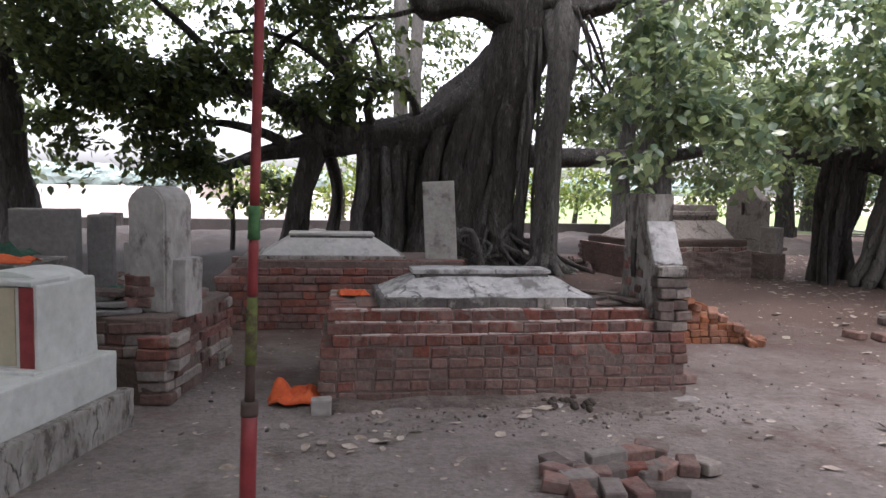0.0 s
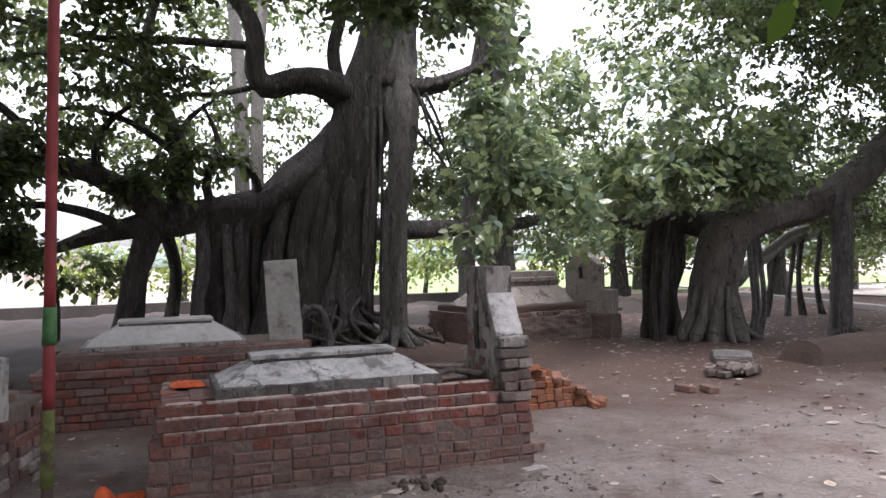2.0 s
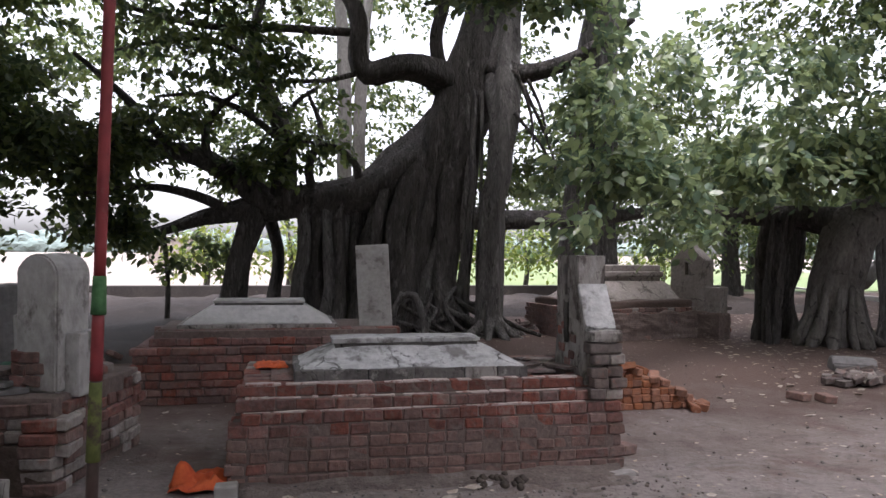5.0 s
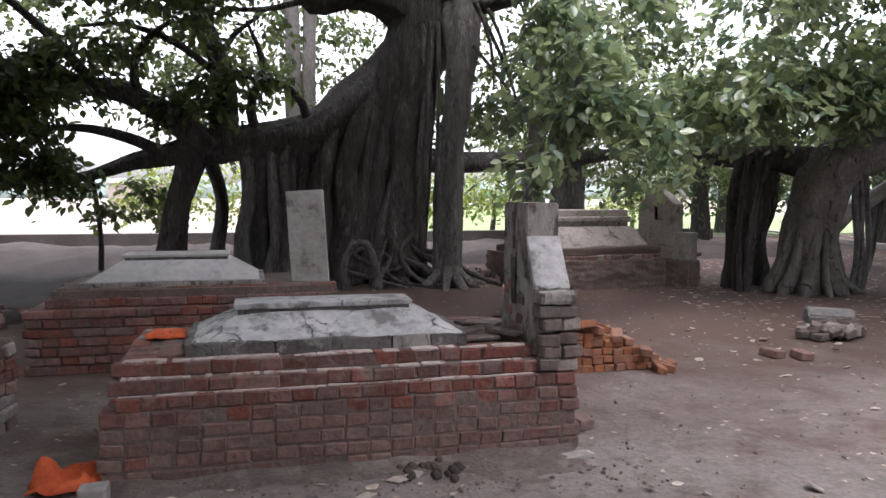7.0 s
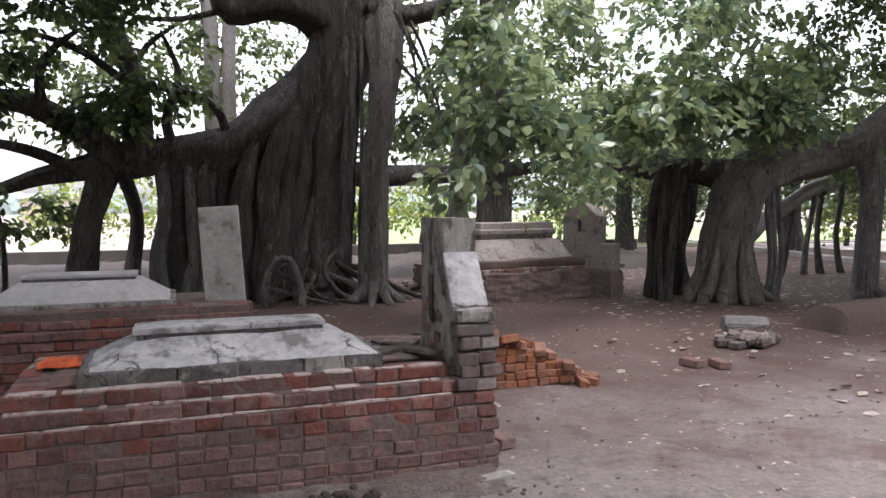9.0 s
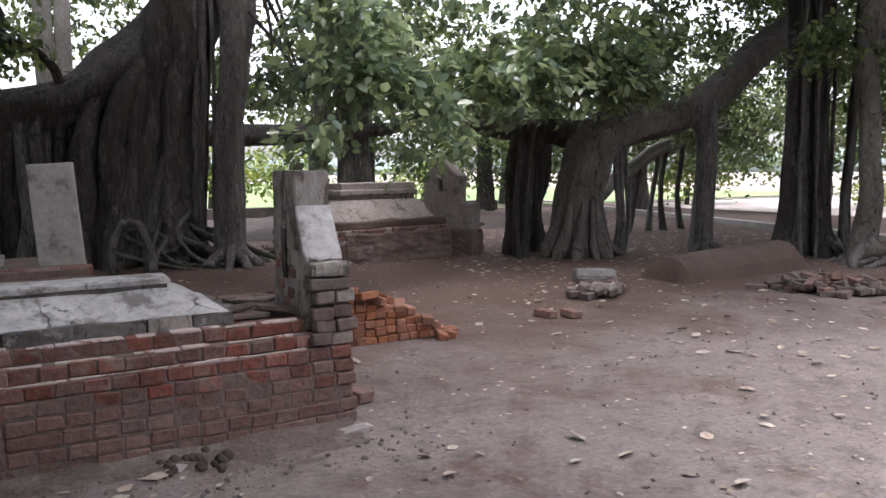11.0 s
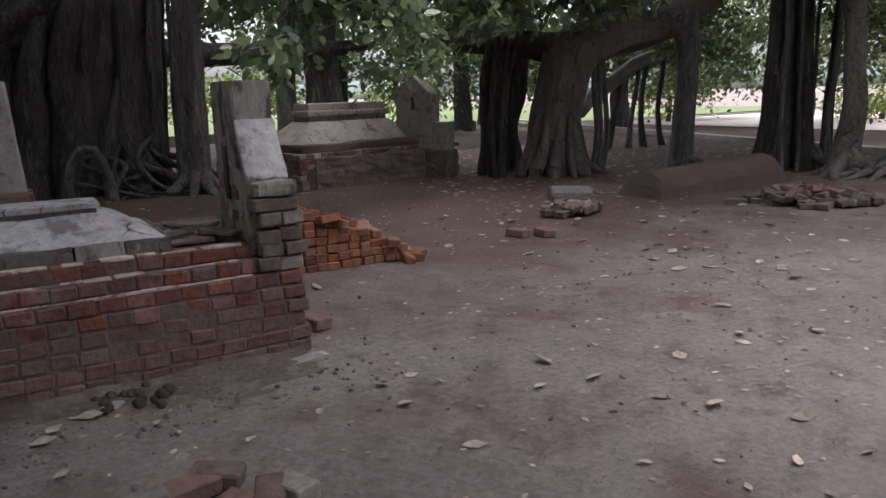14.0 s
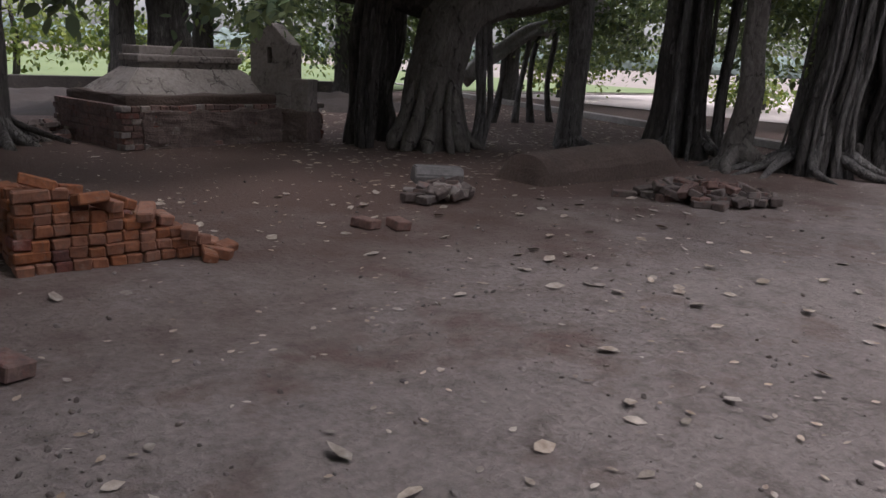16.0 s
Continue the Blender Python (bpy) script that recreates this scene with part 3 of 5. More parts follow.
    add("ledge_mortar", box(0.18, 0.335, 5.25, 6.1, 0.60, 0.628, 0.008, 3, 0.008), DUSTY, "worn red mortar ledge")
    return e


front_tomb()
skirt = prism([(4.38, -0.06), (4.60, -0.010), (4.82, 0.004), (4.96, 0.018), (5.01, 0.04), (5.06, 0.045), (5.06, -0.05)], 'x', -0.07, 2.53, 14, 0.02, 0.01)
tagged(part("ground_skirt", skirt, FOOTSOIL, smooth=True), "crumbled soil banked against the foot of the tomb", "soil", kind="structure")


def headstone():
    e = thing("headstone", "plastered brick headstone with a niche and sloping shoulder", "headstone", (2.42, 5.3, 0.54))
    inv = Matrix.Translation((-2.42, -5.3, -0.54))
    def add(name, bm, material, label=""):
        bm.transform(inv)
        return part(name, bm, material, e, label)
    block = niche_block(2.295, 2.505, 5.2, 5.60, 1.0, 1.46, 5.39, 5.44, 1.18, 1.40, 0.09)
    bmesh.ops.bevel(block, geom=[ed for ed in block.edges if ed.calc_length() > 0.2], offset=0.008, segments=2, affect='EDGES')
    add("block", roughen(block, 2, 0.005), STAINED, "grey plastered upper block with a narrow niche")
    add("body", prism([(5.07, 0.56), (5.06, 0.93), (5.2, 1.24), (5.22, 1.02), (5.60, 1.02), (5.64, 0.56)], 'x', 2.30, 2.495, 8, 0.022, 0.008), STAINED, "crumbling plaster over brick")
    add("shoulder", prism([(5.03, 0.955), (5.19, 1.262), (5.215, 1.25), (5.06, 0.93)], 'x', 2.292, 2.512, 7, 0.009, 0.006), PLASTER, "white plaster on the sloping shoulder, flaking")
    add("cap", box(2.30, 2.54, 4.985, 5.12, 0.865, 0.95, 0.025, 4, 0.014), STAINED, "rounded plaster cap at the foot of the slope")
    for k in range(5):
        z = 0.47 + 0.078 * k - 0.54
        course(e, (2.305 - 2.42 + 0.02, 4.99 - 5.3), (2.535 - 2.42, 4.99 - 5.3), z, DARKBRICK, GREYBRICK, 0.4, 0.5 if k % 2 else 0.1, 0.010, 2.0)
    for y, z in ((5.30, 0.86), (5.45, 0.94), (5.50, 0.78), (5.40, 0.68), (5.33, 0.74), (5.53, 0.90)):
        add("exposed_brick", box(2.293, 2.34, y - 0.055, y + 0.055, z - 0.034, z + 0.034, 0.016, 3, 0.012), BRICK)
    add("hole_edge", box(2.286, 2.30, 5.36, 5.43, 0.82, 1.12, 0.004, 3, 0.012), BARK, "dark break in the plaster")
    return e


headstone()
for k, (x, y, a) in enumerate(((2.05, 5.32, 8), (2.18, 5.5, 70), (2.12, 5.72, 20), (2.20, 5.30, 120), (2.0, 5.62, 40), (2.10, 5.42, -20), (2.02, 5.45, 15), (2.16, 5.62, -35), (2.06, 5.82, 5))):
    ob = part("stone_slab", box(-0.12, 0.11, -0.06, 0.055, -0.011, 0.011, 0.005, 3, 0.010), (DARKBRICK, GREYBRICK, DARKBRICK)[k % 3])
    ob.matrix_world = pose(x, y, 0.632 + 0.012 * (k % 4), rnd.uniform(-4, 4), rnd.uniform(-4, 4), a)
    tagged(ob, "thin broken dark slab lying on the tomb ledge", "slab", "broken slabs on the ledge")


# ---- rear tomb with its headstone ----
def rear_tomb():
    e = thing("brick_tomb", "red brick tomb with a smooth grey cenotaph, behind the front one", "tomb", (0.15, 8.4, 0))
    inv = Matrix.Translation((-0.15, -8.4, 0))
    def add(name, bm, material, label=""):
        bm.transform(inv)
        return part(name, bm, material, e, label)
    L = lambda x, y: (x - 0.15, y - 8.4)
    add("core", box(-1.08, 1.42, 7.73, 9.05, -0.05, 0.535, 0.01), MORTAR)
    add("core", box(-0.93, 1.42, 7.82, 8.98, 0.53, 0.685, 0.01), MORTAR)
    for k in range(9):
        x0, y0 = (-1.1, 7.7) if k < 7 else ((-0.96, 7.79) if k < 8 else (-0.88, 7.86))
        course(e, L(x0, y0), L(1.45, y0), 0.078 * k, BRICK, DUSTY, 0.3, 0.55)
        if k < 8:
            joined_courses(e, L(x0, 9.05), L(x0, y0 + 0.12), 0.078 * k, 1, BRICK)
    joined_courses(e, L(1.45, 7.82), L(1.45, 9.05), 0, 8, DUSTY)
    joined_courses(e, L(1.45, 9.08), L(-1.1, 9.08), 0, 8, DUSTY)
    add("cenotaph_base", box(-0.74, 0.82, 7.92, 8.86, 0.69, 0.735, 0.012, 1, 0.003), STAINED)
    add("cenotaph", frustum(-0.70, 0.78, 7.95, 8.83, 0.735, 0.905, 0.27, 0.2, 3, 0.003), SMOOTHPL, "smooth grey plaster cenotaph with sloping sides")
    add("cenotaph_ridge", box(-0.42, 0.5, 8.17, 8.6, 0.93, 0.958, 0.008, 1, 0.002), SMOOTHPL)
    # dark colour here stands in for shadow beneath the ridge
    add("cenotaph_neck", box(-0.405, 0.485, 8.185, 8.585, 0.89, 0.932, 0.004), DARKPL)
    return e


rear_tomb()
hs2 = thing("headstone", "tall plain grey cement headstone on a brick foot", "headstone", (1.29, 8.2, 0))
hs2.rotation_euler = (0, radians(-3.5), radians(-9))
part("slab", box(-0.175, 0.175, -0.06, 0.09, 0.62, 1.545, 0.012, 3, 0.003), GREYPL, hs2, "plain grey cement slab")
part("foot", box(-0.21, 0.21, -0.09, 0.13, 0.54, 0.64, 0.015, 2, 0.006), BRICK, hs2, "brick foot")


# ---- left group: broken tomb with the arched stele ----
def broken_tomb():
    e = thing("broken_brick_tomb", "crumbling brick tomb with broken plaster", "tomb", (-1.2, 5.8, 0))
    e.rotation_euler = (0, 0, radians(-12))
    L = lambda x, y: (x + 1.2, y - 5.8)
    inv = Matrix.Translation((1.2, -5.8, 0))
    def add(name, bm, material, label=""):
        bm.transform(inv)
        return part(name, bm, material, e, label)
    add("core", box(-1.75, -0.93, 5.13, 6.4, -0.05, 0.58, 0.02, 4, 0.012), MORTAR)
    add("broken_foot", box(-1.45, -0.96, 5.10, 5.25, -0.03, 0.30, 0.03, 4, 0.014), EARTH, "dark earth packed against the foot")
    for k in range(7):
        course(e, L(-0.90, 5.1), L(-0.90, 6.4), 0.078 * k, BRICK if k > 3 else DUSTY, GREYBRICK, 0.4, 0.7, 0.014, 3.0, 0.10)
        if k > 2:
            course(e, L(-1.45, 5.1), L(-0.90, 5.1), 0.078 * k, DUSTY, GREYBRICK, 0.4, 0.6, 0.014, 3.0, 0.08)
    for k in range(9):
        x, y = rnd.uniform(-1.75, -1.1), rnd.uniform(5.7, 6.3)
        lay(e, "stretcher", rnd.choice((GREYBRICK, DUSTY)), pose(x + 1.2, y - 5.8, 0.60 + 0.02 * rnd.random(), 0, rnd.uniform(-6, 6), rnd.uniform(0, 180)))
    return e


broken_tomb()
arch = [(-0.15, 0.02), (-0.15, 0.74)] + [(-0.15 * math.cos(radians(a)), 0.74 + 0.145 * math.sin(radians(a))) for a in range(15, 180, 15)] + [(0.15, 0.74), (0.15, 0.02)]
st = thing("arched_stele", "whitewashed stele with a rounded top on the broken tomb", "headstone", (-1.18, 5.42, 0.56))
st.rotation_euler = (0, 0, radians(-26))
part("stele", prism(arch, 'y', -0.14, 0.16, 4, 0.010, 0.014), STELE, st)
part("shoulder", box(0.10, 0.25, -0.06, 0.14, -0.01, 0.39, 0.014, 4, 0.010), STELE, st, "lower plastered shoulder")
part("shoulder", box(-0.30, -0.13, 0.0, 0.15, -0.01, 0.48, 0.014, 4, 0.010), STELE, st, "lower plastered shoulder")


for k, (x, z, turn) in enumerate(((-1.30, 0.645, 4), (-1.19, 0.65, -6), (-1.28, 0.725, -5), (-1.18, 0.73, 8), (-1.29, 0.805, 6), (-1.20, 0.80, -3))):
    lay(st, "header", (BRICK, DUSTY)[k % 2], pose(x + 1.17, -0.05, z - 0.56, rnd.uniform(-5, 5), rnd.uniform(-4, 4), turn), "exposed_brick")


for k, (x, y, z, a) in enumerate(((-1.62, 5.42, 0.60, 8), (-1.56, 5.36, 0.635, -5), (-1.66, 5.40, 0.67, 14), (-1.58, 5.44, 0.705, -10), (-1.48, 5.30, 0.60, 30))):
    ob = part("stone_slab", box(-0.20, 0.18, -0.11, 0.12, -0.016, 0.016, 0.006, 4, 0.010), (DARKBRICK, DULLSTONE, DARKPL)[k % 3])
    ob.matrix_world = pose(x, y, z, rnd.uniform(-4, 4), rnd.uniform(-4, 4), a)
    tagged(ob, "dark broken plaster slab stacked on the crumbling tomb", "slab", "broken slabs on the old tomb")


# ---- whitewashed tomb nearest the start ----
def white_tomb():
    e = thing("whitewashed_tomb", "whitewashed stepped tomb with red painted stripes", "tomb", (-1.42, 3.97, 0))
    e.rotation_euler = (0, 0, radians(-17.4))
    part("plinth", box(-1.35, 0.0, -0.45, 0.77, -0.05, 0.22, 0.012, 3, 0.006), STAINED, e, "grey stained plinth")
    part("lower_block", box(-1.28, -0.07, -0.33, 0.70, 0.21, 0.46, 0.014, 3, 0.005), WHITE, e)
    part("body", box(-1.22, -0.15, 0.12, 0.64, 0.45, 0.92, 0.014, 3, 0.005, 0.02), WHITE, e)
    part("top_slab", box(-1.22, -0.17, 0.10, 0.42, 0.915, 0.942, 0.008, 2, 0.003), WHITE, e)
    vault = [(-0.43 + 0.22 * math.cos(radians(a)), 0.91 + 0.065 * math.sin(radians(a))) for a in range(0, 181, 15)]
    part("vault", prism(vault, 'y', 0.22, 0.62, 0, 0, 0.004), WHITE, e, "low rounded whitewashed top")
    part("stripe", box(-0.255, -0.175, 0.112, 0.122, 0.48, 0.91, 0.002), REDPAINT, e, "red painted stripe")
    part("panel", box(-1.0, -0.28, 0.113, 0.123, 0.49, 0.905, 0.002), YELLOWED, e, "yellowed marble panel")
    part("foot_step", box(-1.2, -0.12, 0.04, 0.12, 0.455, 0.48, 0.006), WHITE, e)
    return e


white_tomb()


def cloth(name, label, x0, x1, y0, y1, z, lift, material, seed):
    """A crumpled cloth lying on something."""
    bm = bmesh.new()
    n = 14
    grid = []
    for i in range(n + 1):
        row = []
        for j in range(n + 1):
            u, v = i / n, j / n
            p = Vector((u * 2.6 + seed, v * 2.6, seed))
            edge = min(u, 1 - u, v, 1 - v) * 4
            h = abs(noise.noise(p)) + 0.5 * abs(noise.noise(p * 2.3))
            row.append(bm.verts.new((x0 + (x1 - x0) * u + 0.05 * noise.noise(p * 0.9 + Vector((5, 0, 0))), y0 + (y1 - y0) * v + 0.05 * noise.noise(p * 0.9 + Vector((0, 5, 0))), z + 0.008 + lift * h * min(1, 0.3 + edge))))
        grid.append(row)
    for a, b in zip(grid, grid[1:]):
        for k in range(n):
            bm.faces.new((a[k], b[k], b[k + 1], a[k + 1]))
    ob = part(name, bm, material, None, smooth=True)
    mod = ob.modifiers.new("thickness", 'SOLIDIFY')
    mod.thickness = 0.004
    return tagged(ob, label, "cloth")


def grave_block():
    e = thing("grave_block", "low stained plaster grave block draped with cloths", "tomb", (-2.3, 5.3, 0))
    part("body", box(-0.45, 0.42, -0.28, 0.32, -0.05, 0.90, 0.014, 3, 0.008), STAINED, e)
    part("top_slab", box(-0.48, 0.45, -0.31, 0.35, 0.895, 0.935, 0.008, 3, 0.005), DARKPL, e, "dark plaster top slab")
    return e


grave_block()
cloth("cloth", "crumpled bright orange cloth on the ground by the tomb", -0.42, -0.08, 4.94, 5.22, 0.0, 0.17, ORANGECLOTH, 5)
cloth("cloth", "small orange cloth scrap on the brick ledge", 0.06, 0.30, 5.7, 6.05, 0.625, 0.06, ORANGECLOTH, 8)
cloth("cloth", "orange cloth spread over the stained grave block", -2.55, -1.90, 5.05, 5.30, 0.93, 0.10, ORANGECLOTH, 12)
cloth("cloth", "dark green cloth folded on the stained grave block", -2.60, -2.0, 5.34, 5.60, 0.93, 0.16, DEEPGREEN, 15)
cloth("cloth", "dark green cloth on the broken tomb", -1.72, -1.42, 5.9, 6.2, 0.62, 0.06, DEEPGREEN, 19)
tagged(part("brick_block", box(-0.13, 0.0, 4.74, 4.85, -0.01, 0.10, 0.012, 2, 0.006), STONE), "small grey stone block on the ground", "stone")

# steles behind the white tomb
tagged(part("stele", box(-2.95, -2.36, 7.5, 7.7, -0.05, 1.2, 0.02, 3, 0.008), DULLSTONE), "broad flat grey cement stele", "headstone")
tagged(part("stele", box(-2.37, -2.13, 7.85, 8.05, -0.05, 1.14, 0.03, 3, 0.010), DULLSTONE), "narrow dark grey cement stele", "headstone")
brick_heap("brick_heap", "low heap of broken bricks and plaster beside the rear tomb", (-1.7, 7.3), 0.55, 0.5, 0.25, 26, GREYBRICK, DUSTY)


brick_heap("brick_heap", "heap of broken brick and earth behind the tombs", (-2.6, 10.6), 1.1, 0.6, 0.22, 40, DARKBRICK, DUSTY)
brick_heap("brick_heap", "heap of broken brick and earth behind the tombs", (-0.4, 10.9), 1.2, 0.5, 0.2, 40, DARKBRICK, DUSTY, 5)
brick_heap("brick_heap", "scattered broken bricks at the foot of the banyan", (4.9, 13.6), 0.9, 0.6, 0.2, 40, DARKBRICK, DUSTY, 20)


def earth_bank(x0, x1, y0, y1, h, seed):
    """A low uneven bank of earth, darkened in colour for tree shade."""
    bm = bmesh.new()
    n, m = 60, 22
    rows = []
    for i in range(n + 1):
        row = []
        for j in range(m + 1):
            u, v = i / n, j / m
            x, y = x0 + (x1 - x0) * u, y0 + (y1 - y0) * v
            edge = min(1, 5 * min(u, 1 - u)) * math.sin(math.pi * v) ** 0.35
            k = 0.6 + 0.6 * noise.noise(Vector((x * 0.7, y * 0.7, seed))) + 0.25 * noise.noise(Vector((x * 2.6, y * 2.6, seed)))
            row.append(bm.verts.new((x, y, -0.05 + max(0, h * edge * k))))
        rows.append(row)
    for a, b in zip(rows, rows[1:]):
        for k in range(m):
            bm.faces.new((a[k], b[k], b[k + 1], a[k + 1]))
    return tagged(part("earth_bank", bm, BANKEARTH, None, smooth=True), "low uneven earth bank behind the tombs, tree shade put into its colour", "earth")


# banks are widened to cover ground that should look shaded
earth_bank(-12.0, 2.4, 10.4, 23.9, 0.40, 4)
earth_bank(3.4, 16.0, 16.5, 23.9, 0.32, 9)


# ---- red pole ----
def red_pole():
    e = thing("red_pole", "tall red painted pole with tape and cloth bands", "pole", (-0.33, 2.6, 0))
    def tube(name, z0, z1, r0, r1, material, label=""):
        lean = lambda z: (0.024 * z, 0.0, z)
        bm = limb(bmesh.new(), [lean(z0), lean((z0 + z1) / 2), lean(z1)], [r0, (r0 + r1) / 2, r1], 14, 0.0, 0.02)
        return part(name, bm, material, e, label, smooth=True)
    tube("socket", -0.05, 0.70, 0.030, 0.028, REDPAINT, "stained red pipe socket")
    tube("rim", 0.67, 0.72, 0.031, 0.031, DARKPAINT, "dark pipe rim")
    tube("shaft", 0.70, 1.40, 0.018, 0.014, DARKPAINT, "dark taped shaft")
    tube("tape", 1.09, 1.29, 0.0185, 0.017, REDPAINT, "dark red taped stretch")
    tube("band", 1.285, 1.40, 0.022, 0.019, GREENCLOTH, "green cloth band")
    tube("band", 0.85, 1.085, 0.021, 0.018, OLIVECLOTH, "faded olive cloth band")
    tube("upper_shaft", 1.39, 4.6, 0.017, 0.017, REDPAINT, "red painted shaft")
    return e


red_pole()


# ---- far tomb and its gabled headstone ----
def far_tomb():
    e = thing("brick_tomb", "grey weathered brick tomb with a moulded cement cenotaph", "tomb", (5.1, 11.75, 0))
    e.rotation_euler = (0, 0, radians(10))
    part("core", box(0.03, 3.05, 0.03, 1.9, -0.05, 0.50, 0.01), MORTAR, e)
    for k in range(7):
        course(e, (0, 0), (3.1, 0), 0.078 * k, DUSTY, (GREYBRICK, BRICK)[k % 2], 0.35, 0.75, 0.010, 2.0, 0.04)
    joined_courses(e, (0, 1.9), (0, 0.12), 0, 7, DUSTY)
    joined_courses(e, (3.1, 0.12), (3.1, 1.9), 0, 7, DUSTY)
    part("rubble_face", box(0.25, 2.95, -0.02, 0.1, -0.03, 0.47, 0.03, 16, 0.05), MORTAR, e, "eroded brick and earth where the face has crumbled")
    part("rubble_top", box(0.1, 3.0, 0.1, 1.8, 0.48, 0.66, 0.03, 6, 0.035), EARTH, e, "broken earth and brick under the cenotaph")
    part("cenotaph", frustum(0.15, 2.55, 0.3, 1.5, 0.64, 0.98, 0.42, 0.35, 3, 0.004), FARPL, e, "flared cement cenotaph")
    part("moulding", box(0.60, 2.10, 0.67, 1.13, 0.97, 1.06, 0.02, 1, 0.003), FARPL, e)
    part("moulding", box(0.56, 2.14, 0.63, 1.17, 1.05, 1.15, 0.025, 1, 0.003), FARPL, e)
    part("ridge_slab", box(0.60, 2.10, 0.67, 1.13, 1.14, 1.26, 0.02, 1, 0.003), FARPL, e)
    return e


far_tomb()
g2 = thing("headstone", "gabled cement headstone with a niche and stepped shoulder", "headstone", (7.52, 12.45, 0))
g2.rotation_euler = (0, 0, radians(27))
blk = niche_block(-0.22, 0.06, -0.36, 0.32, 0.45, 1.36, -0.06, 0.03, 1.1, 1.38 - 0.06, 0.1)
part("block", roughen(blk, 2, 0.004), FARPL, g2, "cement block with a small pointed niche")
part("gable", prism([(-0.36, 1.355), (-0.02, 1.66), (0.32, 1.355)], 'x', -0.22, 0.06, 0, 0, 0.01), FARPL, g2)
part("shoulder", box(-0.2, 0.06, -0.64, -0.35, 0.45, 0.90, 0.015, 2, 0.006), FARPL, g2, "low stepped shoulder")
part("foot", box(-0.24, 0.12, -0.66, 0.35, -0.05, 0.46, 0.04, 6, 0.04), MORTAR, g2, "brick foot")


# ---- stacked orange bricks ----
def orange_stack():
    e = thing("brick_stack", "stack of orange bricks tumbling down at one end", "bricks", (3.03, 6.72, 0))
    e.scale = (0.80, 0.85, 0.92)
    part("core", prism([(0.0, -0.03), (1.30, -0.03), (1.12, 0.12), (0.9, 0.25), (0.5, 0.36), (0.12, 0.42), (0.12, 0.0)], 'y', 0.14, 0.85, 5, 0.02, 0.02), ORANGE, e, "crumbled orange brick inside the stack")
    for k in range(7):
        end = max(0.35, 1.36 - 0.03 * k * k - 0.03 * k)
        course(e, (0.0, 0.016 * k), (end, 0.016 * k), 0.073 * k, ORANGE, BRICK, 0.08, 0.85, 0.004, 2.6)
        course(e, (0.0, 0.80 - 0.05 * k), (0.0, 0.13 + 0.016 * k), 0.073 * k, ORANGE, BRICK, 0.08, 0.8, 0.004, 2.6)
        course(e, (0.0, 0.25 + 0.012 * k), (end - 0.05, 0.25 + 0.012 * k), 0.073 * k, ORANGE, BRICK, 0.1, 0.6, 0.012, 4)
    for x, y, z in ((1.2, 0.02, 0.175), (1.38, -0.08, 0.032), (1.5, 0.05, 0.032), (0.9, 0.1, 0.325), (0.62, 0.12, 0.40), (0.4, 0.3, 0.475), (1.05, 0.2, 0.255), (1.35, 0.25, 0.05), (0.2, 0.2, 0.545), (0.75, 0.2, 0.39), (0.5, 0.05, 0.45), (1.28, 0.1, 0.11), (1.45, 0.2, 0.032), (1.3, -0.1, 0.032)):
        lay(e, "header" if x > 0.7 else "stretcher", ORANGE, pose(x, y, z, rnd.uniform(-14, 14), rnd.uniform(-5, 18), rnd.uniform(-60, 60)))
    return e


orange_stack()

# ---- hearth ring of loose bricks, rubble, stone, mound ----
def hearth():
    e = thing("brick_hearth", "rough ring of loose old bricks on the ground", "bricks", (1.44, 3.5, 0))
    e.scale = (0.86, 0.86, 0.95)
    spots = [(-0.32, -0.24, -6), (-0.14, -0.24, -10), (0.0, -0.25, 5), (0.17, -0.27, -8), (-0.40, -0.10, 70), (-0.27, -0.04, 100), (-0.16, 0.02, 80), (-0.04, 0.04, 105), (0.08, 0.05, 75), (0.2, 0.03, 110), (0.30, 0.06, 125),
             (0.0, 0.22, 6), (0.2, 0.26, 12), (0.33, 0.30, 60), (-0.36, 0.08, 30), (-0.33, 0.2, 15), (0.48, 0.10, -20), (0.58, 0.08, 15)]
    for k, (x, y, a) in enumerate(spots):
        lay(e, "stretcher" if k in (3, 11, 12) else "header", (DUSTY, DARKBRICK, BRICK, DARKBRICK, DUSTY, GREYBRICK)[k % 6], pose(x, y, 0.036 + (0.03 if k in (11, 12, 13) else 0), rnd.uniform(-6, 6), rnd.uniform(-6, 6), a))
    return e


hearth()
brick_heap("brick_heap", "flat heap of broken brick pieces on the ground", (6.72, 7.62), 0.38, 0.26, 0.14, 34, DARKBRICK, GREYBRICK, 20)
ps = part("stone_block", prism([(-0.11, 0), (0.11, 0), (0.12, 0.09), (0.07, 0.165), (-0.07, 0.165), (-0.12, 0.09)], 'x', -0.24, 0.24, 3, 0.008, 0.015), DULLSTONE)
ps.matrix_world = pose(6.8, 7.78, 0.12, 3, 2, -24)
tagged(ps, "rounded grey stone block lying on broken bricks", "stone")
for x, y, a in ((5.45, 6.96, 15), (5.66, 6.82, -10), (2.74, 5.42, 20)):
    ob = lay(None, "header", DUSTY, pose(x, y, 0.03, 0, 4, a), "loose_brick")
    tagged(ob, "single broken brick lying on the ground", "brick", "loose bricks")
brick_heap("rubble_heap", "scattered heap of dark broken bricks under the trees", (9.15, 6.35), 0.9, 0.45, 0.17, 95, DARKBRICK, DUSTY, -38)


